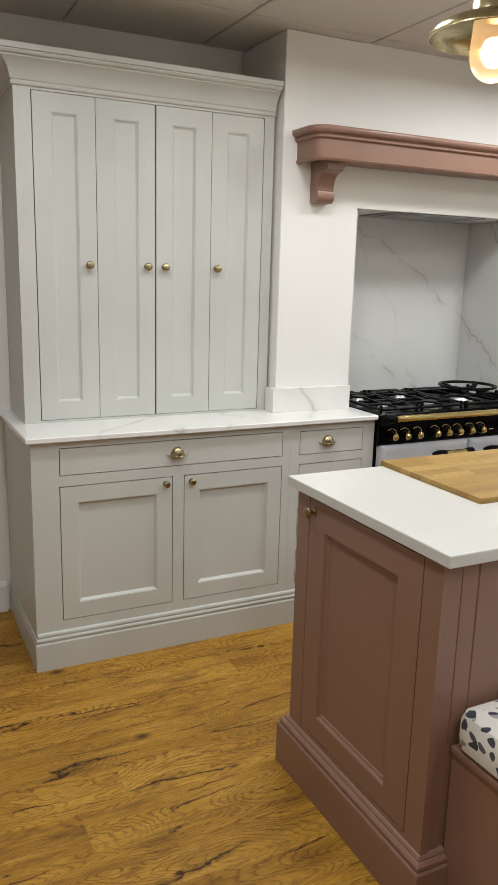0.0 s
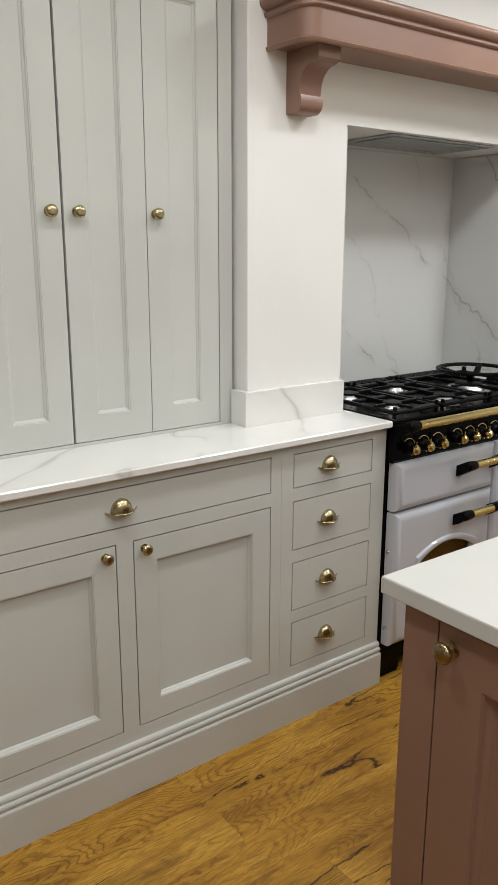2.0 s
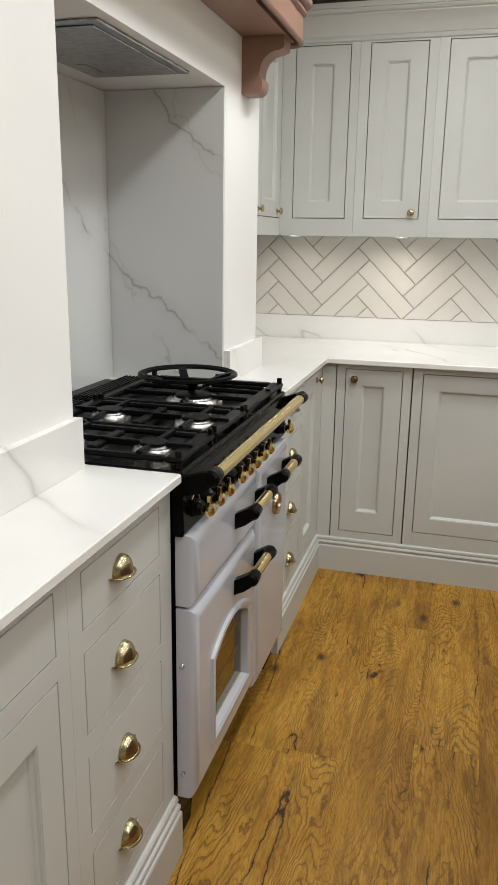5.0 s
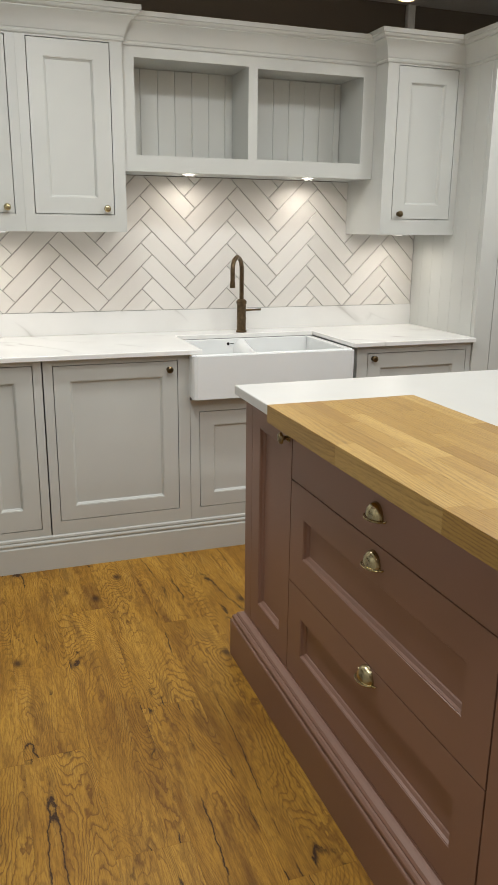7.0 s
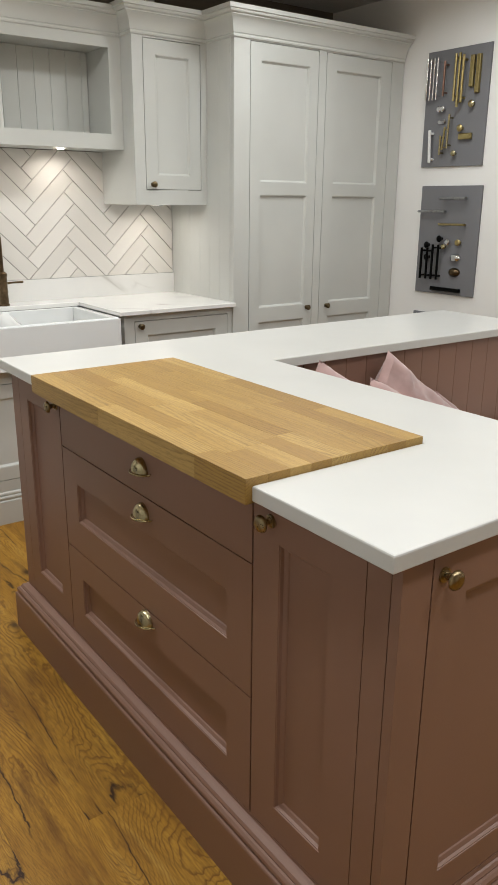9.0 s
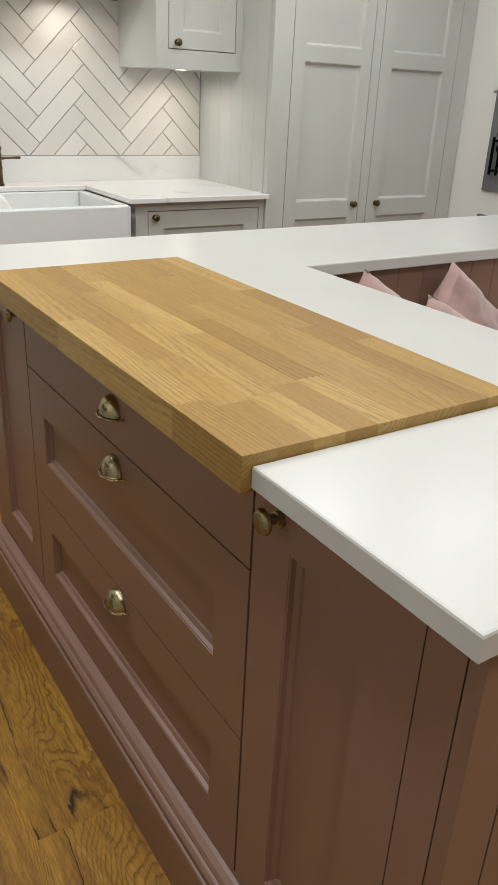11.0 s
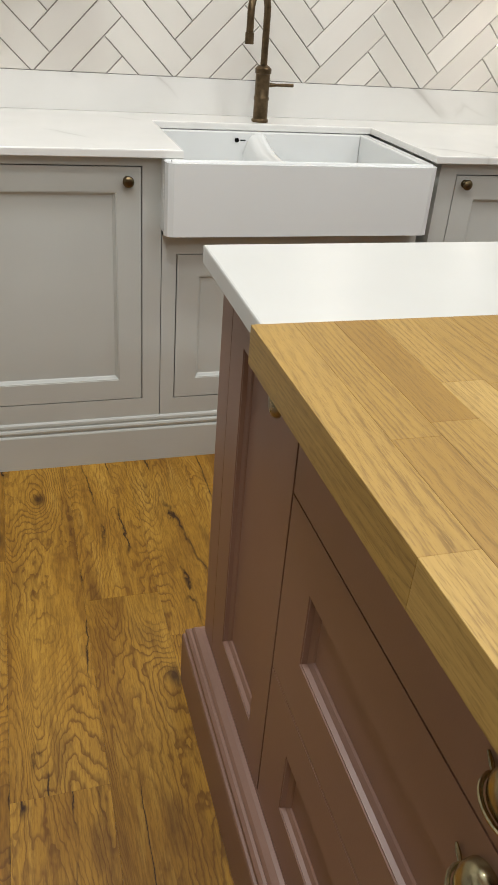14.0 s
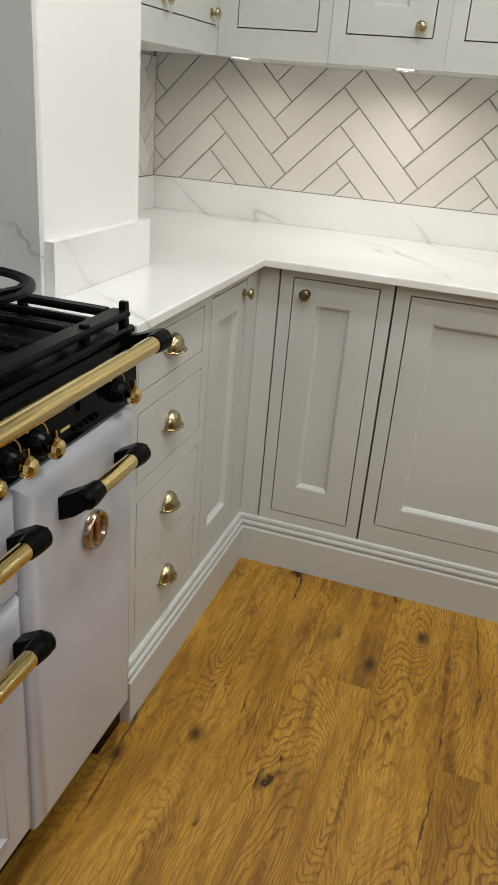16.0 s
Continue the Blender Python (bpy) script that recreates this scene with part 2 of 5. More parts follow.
def marble(name, base, vein):
    """White marble with long diagonal veins that carry on round the niche's corners."""
    m, t, b = mat(name)
    v = coords(t)

    def plane(direction, start, spacing, wander, seed, widths):
        dot = t.nodes.new("ShaderNodeVectorMath")
        dot.operation = "DOT_PRODUCT"
        dot.inputs[1].default_value = direction
        t.links.new(v, dot.inputs[0])
        q = sums(t, "SUBTRACT", dot.outputs["Value"], start)
        for size, amount in ((2.2, wander), (9.0, wander * 0.45), (34.0, wander * 0.14)):
            bend = stretched(t, v, (size, size, size), (seed, seed * 2, 1), 2.0)
            q = sums(t, "ADD", q, sums(t, "MULTIPLY", sums(t, "SUBTRACT", bend, 0.5), amount))
        away = sums(t, "PINGPONG", q, spacing / 2)
        thin = ramp(t, away, [(0.0, grey(1)), (widths * 0.3, grey(0.6)), (widths, grey(0.16)), (widths * 5, grey(0.05)), (widths * 11, grey(0))])
        where = ramp(t, stretched(t, v, (6.5, 6.5, 6.5), (seed * 3, 2, seed), 2.0), [(0.4, grey(0.08)), (0.58, grey(1))])
        return sums(t, "MULTIPLY", thin, where)
    c = mixcol(t, sums(t, "MULTIPLY", plane(MAIN_VEIN, MAIN_START, MAIN_GAP, 0.22, 3.0, 0.008), 0.62), base, vein)
    c = mixcol(t, sums(t, "MULTIPLY", plane((1.1, -1.0, 0.6), 0.24, 0.52, 0.3, 7.0, 0.004), 0.32), c, vein)
    t.links.new(c, b.inputs["Base Color"])
    b.inputs["Roughness"].default_value = 0.14
    return m


def floral():
    """White cotton printed with blue-grey flowers and leaves."""
    m, t, b = mat("floral_cotton")
    v = coords(t)
    w = node(t, "ShaderNodeTexNoise", Scale=16.0, Detail=2.0)
    t.links.new(v, w.inputs["Vector"])
    off = t.nodes.new("ShaderNodeVectorMath")
    off.operation = "MULTIPLY_ADD"
    off.inputs[1].default_value = (0.07, 0.07, 0.07)
    t.links.new(w.outputs["Color"], off.inputs[0])
    t.links.new(v, off.inputs[2])
    vo = node(t, "ShaderNodeTexVoronoi", Scale=30.0)
    t.links.new(off.outputs["Vector"], vo.inputs["Vector"])
    f = ramp(t, vo.outputs["Distance"], [(0.34, grey(1)), (0.4, grey(0))])
    tone = ramp(t, vo.outputs["Color"], [(0.3, (0.045, 0.045, 0.065)), (0.55, (0.15, 0.13, 0.15)), (0.8, (0.36, 0.33, 0.34))])
    t.links.new(mixcol(t, f, (0.72, 0.7, 0.66), tone), b.inputs["Base Color"])
    b.inputs["Roughness"].default_value = 0.9
    weave = node(t, "ShaderNodeTexNoise", Scale=700.0)
    t.links.new(v, weave.inputs["Vector"])
    bump(t, b, weave.outputs["Fac"], 0.2, 0.0006)
    return m


def glazed_tile():
    m, t, b = mat("glazed_tile")
    oi = t.nodes.new("ShaderNodeObjectInfo")
    n = node(t, "ShaderNodeTexNoise", Scale=9.0, Detail=2.0)
    t.links.new(coords(t, (1, 1, 1), 1.0), n.inputs["Vector"])
    c = ramp(t, oi.outputs["Random"], [(0.0, (0.68, 0.65, 0.605)), (1.0, (0.75, 0.72, 0.675))])
    t.links.new(c, b.inputs["Base Color"])
    b.inputs["Roughness"].default_value = 0.12
    bump(t, b, n.outputs["Fac"], 0.25, 0.002)
    return m


M_GREY = paint("soft_grey_paint", (0.536, 0.541, 0.512), 0.42)
M_PINK = paint("dusty_pink_paint", (0.252, 0.14, 0.1), 0.4)
M_WALL = paint("white_wall_paint", (0.8, 0.79, 0.77), 0.6, 0.02, 0.3)
# the dimness above the wall cabinets is mixed into this dark colour
M_SHADEDWALL = paint("shaded_wall_paint", (0.14, 0.115, 0.09), 0.7, 0.05, 0.3)
M_CEIL = plain("ceiling_tile", (0.6, 0.57, 0.53), 0.9, noise_scale=240, vary=0.1)
M_QUARTZ = stone("quartz_worktop", (0.78, 0.77, 0.745), (0.4, 0.38, 0.35), 0.6, 2.4, 0.16, 0.2)
M_ISLAND = stone("plain_quartz", (0.585, 0.58, 0.555), (0.62, 0.6, 0.56), 0.25, 2.0, 0.3, 0.2)
# the main vein falls from the back's upper west corner across the back and on along the east side
MAIN_VEIN = (0.610, -0.781, 1.0)
MAIN_START = 0.514
MAIN_GAP = 0.591
M_MARBLE = marble("marble_panel", (0.65, 0.65, 0.64), (0.2, 0.185, 0.165))
M_FLOOR = oak_floor()
M_BOARD = oak_board()
M_TILE = glazed_tile()
M_GROUT = plain("grout", (0.4, 0.37, 0.335), 0.9)
M_BRASS = metal("polished_brass", (0.78, 0.62, 0.28), 0.17, (0.775, 0.615, 0.277))
M_ANTIQUE = metal("antique_brass", (0.48, 0.415, 0.25), 0.24, (0.4, 0.34, 0.2))
M_AGED = metal("dark_antique_brass", (0.17, 0.125, 0.07), 0.3, (0.12, 0.09, 0.05))
M_BRONZE = metal("aged_bronze", (0.15, 0.105, 0.06), 0.33, (0.1, 0.07, 0.04))
M_BLACK = plain("black_enamel", (0.0015, 0.0015, 0.0017), 0.12)
M_HOB = plain("satin_black_hob", (0.0015, 0.0015, 0.0017), 0.3)
M_IRON = plain("cast_iron", (0.003, 0.003, 0.0033), 0.36, noise_scale=200)
M_PLASTIC = plain("black_plastic", (0.002, 0.002, 0.002), 0.3)
for dull in (M_BLACK, M_HOB, M_IRON, M_PLASTIC):
    dull.node_tree.nodes["Principled BSDF"].inputs["Specular IOR Level"].default_value = 0.08
M_ALU = metal("brushed_aluminium", (0.75, 0.75, 0.75), 0.28)
M_CHROME = metal("chrome", (0.85, 0.85, 0.86), 0.12)
M_KNOB = metal("warm_antique_brass", (0.34, 0.265, 0.15), 0.27, (0.26, 0.2, 0.11))
M_PEWTER = metal("rose_pewter", (0.56, 0.45, 0.34), 0.25)
M_OLDGOLD = metal("satin_old_gold", (0.46, 0.37, 0.17), 0.35, (0.38, 0.3, 0.13))
M_ROSE = metal("dark_rose_gold", (0.3, 0.17, 0.13), 0.35)
M_COPPER = metal("copper", (0.6, 0.3, 0.18), 0.3)
M_RANGE = plain("pale_lilac_enamel", (0.5, 0.515, 0.565), 0.12, coat=0.3, noise_scale=3, vary=0.02)
M_CERAMIC = plain("white_fireclay", (0.73, 0.74, 0.735), 0.09, coat=0.3, noise_scale=3, vary=0.015)
M_DARKGAP = plain("shadow_carcass", (0.05, 0.047, 0.042), 0.8)
M_HOOD = metal("hood_steel", (0.42, 0.42, 0.43), 0.32)
M_BOARDGREY = plain("grey_felt_board", (0.17, 0.17, 0.18), 0.85, noise_scale=300)
M_WHITEPLASTIC = plain("white_plastic", (0.75, 0.75, 0.74), 0.35)
M_PINKFELT = plain("pink_velvet", (0.4, 0.262, 0.245), 0.9, noise_scale=14, vary=0.16)
M_PINKFELT.node_tree.nodes["Principled BSDF"].inputs["Sheen Weight"].default_value = 0.5
M_FLORAL = floral()
M_OVEN = plain("oven_inside", (0.11, 0.08, 0.04), 0.3)
M_PRINT = plain("gold_print", (0.5, 0.36, 0.16), 0.4)

M_GLASS, _t, _b = mat("oven_glass")
_b.inputs["Base Color"].default_value = (0.62, 0.48, 0.26, 1)
_b.inputs["Transmission Weight"].default_value = 1.0
_b.inputs["Roughness"].default_value = 0.02
_b.inputs["IOR"].default_value = 1.3
M_OPAL, _t, _b = mat("lamp_glass")
_b.inputs["Base Color"].default_value = (1.0, 0.86, 0.64, 1)
_b.inputs["Transmission Weight"].default_value = 0.85
_b.inputs["Roughness"].default_value = 0.3
_b.inputs["IOR"].default_value = 1.1
_b.inputs["Emission Color"].default_value = (1.0, 0.58, 0.3, 1)
_b.inputs["Emission Strength"].default_value = 0.22
M_BULB, _t, _b = mat("lamp_bulb")
_b.inputs["Emission Color"].default_value = (1.0, 0.82, 0.5, 1)
_b.inputs["Emission Strength"].default_value = 5.0
M_LED, _t, _b = mat("led_lens")
_b.inputs["Emission Color"].default_value = (1.0, 0.9, 0.76, 1)
_b.inputs["Emission Strength"].default_value = 14.0

# ---- mesh helpers ----


def part(name, bm, material, parent=None, label="", smooth=False, at=None):
    """One bmesh as one mesh object, under a thing or a part (in its local space)."""
    if not isinstance(bm, bpy.types.Mesh):
        bmesh.ops.recalc_face_normals(bm, faces=bm.faces)
        me = bpy.data.meshes.new(name)
        bm.to_mesh(me)
        bm.free()
        me.materials.append(material)
        if smooth:
            me.shade_smooth()
            me.set_sharp_from_angle(angle=radians(40))
    else:
        me = bm
    ob = new(name, me)
    if parent is not None:
        ob.parent = parent
    if at is not None:
        ob.matrix_basis = at
    if label:
        ob["label"] = label
    return ob


def thing(name, m, label, category, group="", kind=""):
    ob = new(name)
    ob.empty_display_size = 0.1
    ob.matrix_basis = m
    return tagged(ob, label, category, group, kind)


def box(bm, x0, x1, y0, y1, z0, z1, c=0.0):
    """A box with chamfered edges, added to bm."""
    lo, hi = (min(x0, x1), min(y0, y1), min(z0, z1)), (max(x0, x1), max(y0, y1), max(z0, z1))
    if c <= 0:
        v = [bm.verts.new([(lo, hi)[s][i] for i, s in enumerate(k)]) for k in
             ((0, 0, 0), (1, 0, 0), (1, 1, 0), (0, 1, 0), (0, 0, 1), (1, 0, 1), (1, 1, 1), (0, 1, 1))]
        for f in ((3, 2, 1, 0), (4, 5, 6, 7), (0, 1, 5, 4), (1, 2, 6, 5), (2, 3, 7, 6), (3, 0, 4, 7)):
            bm.faces.new([v[i] for i in f])
        return bm
    c = min(c, min(h - l for l, h in zip(lo, hi)) * 0.45)
    v = {}
    for s in ((i, j, k) for i in (0, 1) for j in (0, 1) for k in (0, 1)):
        for a in range(3):
            p = [(lo[i] + (0 if i == a else c)) if s[i] == 0 else (hi[i] - (0 if i == a else c)) for i in range(3)]
            v[s, a] = bm.verts.new(p)
    for a in range(3):
        b_, c_ = (a + 1) % 3, (a + 2) % 3
        for s in (0, 1):
            q = []
            for sb, sc in ((0, 0), (1, 0), (1, 1), (0, 1)):
                k = [0, 0, 0]
                k[a], k[b_], k[c_] = s, sb, sc
                q.append(v[tuple(k), a])
            bm.faces.new(q)
        for sa in (0, 1):
            for sb in (0, 1):
                q = []
                for sc, ax in ((0, a), (1, a), (1, b_), (0, b_)):
                    k = [0, 0, 0]
                    k[a], k[b_], k[c_] = sa, sb, sc
                    q.append(v[tuple(k), ax])
                bm.faces.new(q)
    for s in ((i, j, k) for i in (0, 1) for j in (0, 1) for k in (0, 1)):
        bm.faces.new([v[s, 0], v[s, 1], v[s, 2]])
    return bm


def boxmesh(*a, c=0.0):
    return box(bmesh.new(), *a, c=c)


def lathe(bm, profile, n=20, m=None):
    """Turns (r, z) points round the z axis, then moves them by m."""
    m = m or Matrix()
    rings = []
    for r, z in profile:
        if r < 1e-6:
            rings.append([bm.verts.new(m @ Vector((0, 0, z)))])
        else:
            rings.append([bm.verts.new(m @ Vector((r * math.cos(2 * math.pi * i / n), r * math.sin(2 * math.pi * i / n), z))) for i in range(n)])
    for a, b in zip(rings, rings[1:]):
        for i in range(n):
            j = (i + 1) % n
            if len(a) == 1 and len(b) > 1:
                bm.faces.new((a[0], b[i], b[j]))
            elif len(b) == 1 and len(a) > 1:
                bm.faces.new((a[i], a[j], b[0]))
            elif len(a) > 1:
                bm.faces.new((a[i], a[j], b[j], b[i]))
    return bm


def tube(bm, pts, r, n=14, cap=True):
    """A round bar along points; r is one radius or one for each point."""
    pts = [Vector(p) for p in pts]
    rs = r if isinstance(r, (list, tuple)) else [r] * len(pts)
    up, rings = Vector((0.013, 0.027, 1)), []
    for i, p in enumerate(pts):
        d = (pts[min(i + 1, len(pts) - 1)] - pts[max(i - 1, 0)]).normalized()
        ref = up if abs(d.dot(up.normalized())) < 0.95 else Vector((1, 0.02, 0))
        s = d.cross(ref) if i == 0 else s - d * s.dot(d)
        s.normalize()
        u = s.cross(d).normalized()
        rings.append([bm.verts.new(p + rs[i] * (math.cos(2 * math.pi * k / n) * s + math.sin(2 * math.pi * k / n) * u)) for k in range(n)])
    for a, b in zip(rings, rings[1:]):
        for k in range(n):
            bm.faces.new((a[k], a[(k + 1) % n], b[(k + 1) % n], b[k]))
    if cap:
        bm.faces.new(rings[0])
        bm.faces.new(rings[-1])
    return bm


def sweep(bm, path, profile, ends=True):
    """Runs a closed profile of (out, z) along a plan path with mitred corners; out is to the right of the way."""
    path = [Vector((p[0], p[1])) for p in path]
    rings = []
    for i, p in enumerate(path):
        ds = []
        if i > 0:
            ds.append((p - path[i - 1]).normalized())
        if i < len(path) - 1:
            ds.append((path[i + 1] - p).normalized())
        ns = [Vector((d.y, -d.x)) for d in ds]
        nrm = sum(ns, Vector((0, 0))).normalized()
        k = 1 / max(0.2, nrm.dot(ns[0]))
        rings.append([bm.verts.new((p.x + nrm.x * o * k, p.y + nrm.y * o * k, z)) for o, z in profile])
    n = len(profile)
    for a, b in zip(rings, rings[1:]):
        for k in range(n):
            bm.faces.new((a[k], a[(k + 1) % n], b[(k + 1) % n], b[k]))
    if ends:
        bm.faces.new(rings[0])
        bm.faces.new(rings[-1])
    return bm


def prism(bm, poly, axis, a, b):
    """Extrudes a polygon of pairs along an axis from a to b. Axis 0: pairs are (y, z); 1: (x, z); 2: (x, y)."""
    def put(p, h):
        q = [p[0], p[1]]
        q.insert(axis, h)
        return q
    lo = [bm.verts.new(put(p, a)) for p in poly]
    hi = [bm.verts.new(put(p, b)) for p in poly]
    bm.faces.new(lo)
    bm.faces.new(hi)
    for i in range(len(poly)):
        j = (i + 1) % len(poly)
        bm.faces.new((lo[i], lo[j], hi[j], hi[i]))
    return bm


# ---- joinery ----
FACING_NORTH, FACING_EAST, FACING_SOUTH = 0, -90, 180
GAP = 0.0032


def spot_of(turn, u, face):
    """The pose of a unit: local x to the viewer's right, local y into the unit."""
    return pose(0, 0, 0, 0, 0, turn) @ pose(u, face, 0)


def face_frame(width, z0, z1, holes, deep=0.02):
    """The frame round the openings, flush with local y = 0."""
    us = sorted({0.0, width, *(v for h in holes for v in h[:2])})
    zs = sorted({z0, z1, *(v for h in holes for v in h[2:4])})
    solid = {}
    for i in range(len(us) - 1):
        for j in range(len(zs) - 1):
            cu, cz = (us[i] + us[i + 1]) / 2, (zs[j] + zs[j + 1]) / 2
            solid[i, j] = not any(h[0] < cu < h[1] and h[2] < cz < h[3] for h in holes)
    bm = bmesh.new()

    def quad(*p):
        bm.faces.new([bm.verts.new(q) for q in p])
    for (i, j), s in solid.items():
        if not s:
            continue
        a, b, c, d = us[i], us[i + 1], zs[j], zs[j + 1]
        quad((a, 0, c), (b, 0, c), (b, 0, d), (a, 0, d))
        quad((a, deep, c), (a, deep, d), (b, deep, d), (b, deep, c))
        for (di, dj), e in (((-1, 0), ((a, c), (a, d))), ((1, 0), ((b, d), (b, c))), ((0, -1), ((b, c), (a, c))), ((0, 1), ((a, d), (b, d)))):
            if not solid.get((i + di, j + dj), False):
                (p, q), (r, w) = e
                quad((p, 0, q), (p, deep, q), (r, deep, w), (r, 0, w))
    bmesh.ops.remove_doubles(bm, verts=bm.verts, dist=1e-5)
    return bm


def shaker(u0, u1, z0, z1, panels, drop=0.0125, mould=0.011, deep=0.02, proud=0.0):
    """A framed front with moulded openings for its panels; panels as (u0, u1, z0, z1)."""
    bm = face_frame(u1 - u0, z0, z1, [(p[0] - u0, p[1] - u0, p[2], p[3]) for p in panels], deep)
    for v in bm.verts:
        v.co.x += u0
        v.co.y -= proud
    for a, b, c, d in panels:
        m, y0, y1 = mould, -proud, drop - proud
        steps = [(0.0, y0), (0.0008, y0 + 0.0015), (0.003, y0 + 0.0015), (0.005, y0 + drop * 0.55), (m - 0.002, y0 + drop * 0.8), (m, y1)]
        prev = None
        for off, y in steps:
            ring = [bm.verts.new(p) for p in ((a + off, y, c + off), (b - off, y, c + off), (b - off, y, d - off), (a + off, y, d - off))]
            if prev:
                for k in range(4):
                    bm.faces.new((prev[k], prev[(k + 1) % 4], ring[(k + 1) % 4], ring[k]))
            prev = ring
    bmesh.ops.remove_doubles(bm, verts=bm.verts, dist=1e-5)
    return bm


def panel_sheet(p, drop=0.0125, mould=0.011, proud=0.0):
    a, b, c, d = p
    return boxmesh(a + mould - 0.002, b - mould + 0.002, drop - proud, drop - proud + 0.006, c + mould - 0.002, d - mould + 0.002)


KNOB = [(0.0, 0.026), (0.006, 0.0265), (0.012, 0.0245), (0.0145, 0.021), (0.0145, 0.0185), (0.011, 0.0165), (0.007, 0.0145), (0.0055, 0.011), (0.0055, 0.006), (0.0075, 0.0045), (0.0075, 0.003), (0.011, 0.0025), (0.0115, 0.0), (0.0, 0.0)]


def knob(parent, u, z, material, label, y=0.0, scale=1.0):
    bm = lathe(bmesh.new(), [(r * scale, h * scale) for r, h in KNOB], 20, pose(u, y, z, 90, 0, 0))
    return part("knob", bm, material, parent, label, smooth=True)


def cup_handle(parent, u, z, material, label, y=0.0, w=0.037):
    """A hooded cup pull with a rolled lower lip and two small ears."""
    bm = bmesh.new()
    rows, n, mrows = [], 16, 7
    for i in range(mrows + 1):
        a = math.pi / 2 * i / mrows
        rows.append([bm.verts.new((u - w * 0.8 * math.cos(math.pi * k / n), y - 0.001 - 0.023 * math.sin(math.pi * k / n) * math.cos(a) ** 0.8, z - 0.0135 + 0.034 * math.sin(math.pi * k / n) * math.sin(a) ** 0.9)) for k in range(n + 1)])
    for r, q in zip(rows, rows[1:]):
        for k in range(n):
            bm.faces.new((r[k], r[k + 1], q[k + 1], q[k]))
    lip = [(u - w * math.cos(math.pi * k / n), y - 0.0025 - 0.0225 * math.sin(math.pi * k / n), z - 0.0135) for k in range(n + 1)]
    lip = [((p[0] - u) * 0.84 + u, p[1] - 0.002, p[2] - 0.001) for p in lip]
    rim = [(u - w - 0.007, y - 0.002, z - 0.0085), (u - w - 0.001, y - 0.0025, z - 0.0125), *lip, (u + w + 0.001, y - 0.0025, z - 0.0125), (u + w + 0.007, y - 0.002, z - 0.0085)]
    tube(bm, rim, [0.0011, 0.0024, *[0.0021] * len(lip), 0.0024, 0.0011], 8)
    bmesh.ops.remove_doubles(bm, verts=bm.verts, dist=1e-5)
    ob = part("cup_handle", bm, material, parent, label, smooth=True)
    return ob


def carcass_shell(w, deep, z0, z1, back=0.16, t=0.018):
    """Sides, top, floor and a filled back: the doors close a real hollow."""
    bm = bmesh.new()
    ring = lambda o, y: [bm.verts.new(p) for p in ((o, y, z0 + o), (w - o, y, z0 + o), (w - o, y, z1 - o), (o, y, z1 - o))]
    loops = [ring(0.0, deep), ring(0.0, 0.0202), ring(t, 0.0202), ring(t, back)]
    for a, b in zip(loops, loops[1:]):
        for k in range(4):
            bm.faces.new((a[k], a[(k + 1) % 4], b[(k + 1) % 4], b[k]))
    bm.faces.new(loops[0])
    bm.faces.new(loops[-1])
    return bm


def unit(name, turn, face, u0, u1, z0, z1, deep, fronts, label, category="cabinet", material=None, metalwork=None, words="", group="", carcass=True):
    """A cabinet with an inset face frame. fronts: (kind, u0, u1, z0, z1, panels, hardware); hardware: ('knob' or 'cup', u, z)."""
    material = material or M_GREY
    metalwork = metalwork or M_ANTIQUE
    root = thing(name, spot_of(turn, u0, face), label, category, group)
    w = u1 - u0
    holes = [(f[1] - u0, f[2] - u0, f[3], f[4]) for f in fronts]
    part("face_frame", face_frame(w, z0, z1, holes), material, root)
    if carcass:
        part("body", carcass_shell(w, deep, z0, z1), material, root)
    for kind, a, b, c, d, panels, hard in fronts:
        a, b = a - u0 + GAP, b - u0 - GAP
        c, d = c + GAP, d - GAP
        ps = [(p[0] - u0, p[1] - u0, p[2], p[3]) for p in panels]
        front = part(kind, shaker(a, b, c, d, ps), material, root)
        for p in ps:
            part("panel", panel_sheet(p), material, front)
        for sort, hu, hz in hard:
            if sort == "knob":
                knob(front, hu - u0, hz, metalwork, words or "round antique brass knob")
            else:
                cup_handle(front, hu - u0, hz, metalwork, words or "antique brass cup handle")
    return root


def inner(a, b, c, d, s=0.065):
    return (a + s, b - s, c + s, d - s)


# ---- setting ----
XW, YN, YS, XWEST, YSOUTH = 4.36, 3.43, -0.66, -2.2, -2.4


def structure(name, bm, material, label="", at=None):
    return tagged(part(name, bm, material, at=at), label, kind="structure")


structure("floor", boxmesh(XWEST - 0.1, XW + 0.1, YSOUTH - 0.1, YN + 0.1, -0.12, -0.004), M_DARKGAP, "subfloor under oak-effect planks")
structure("wall_north", boxmesh(XWEST, XW + 0.12, YN, YN + 0.12, -0.1, CEIL + 0.1), M_WALL, "painted wall behind the dresser and the range")
structure("wall_east", boxmesh(XW, XW + 0.12, YS - 0.12, YN, -0.1, CEIL + 0.1), M_SHADEDWALL, "painted wall behind the sink run, shade put into its colour")
structure("wall_south", boxmesh(1.6, XW, YS - 0.12, YS, -0.1, CEIL + 0.1), M_WALL, "white painted wall with handle display boards")
structure("wall_far_south", boxmesh(XWEST - 0.12, 1.6, YSOUTH - 0.12, YSOUTH, -0.1, CEIL + 0.1), M_WALL, "plain white wall closing the showroom")
structure("wall_return", boxmesh(1.6, 1.72, YSOUTH, YS - 0.12, -0.1, CEIL + 0.1), M_WALL, "plain white return wall")
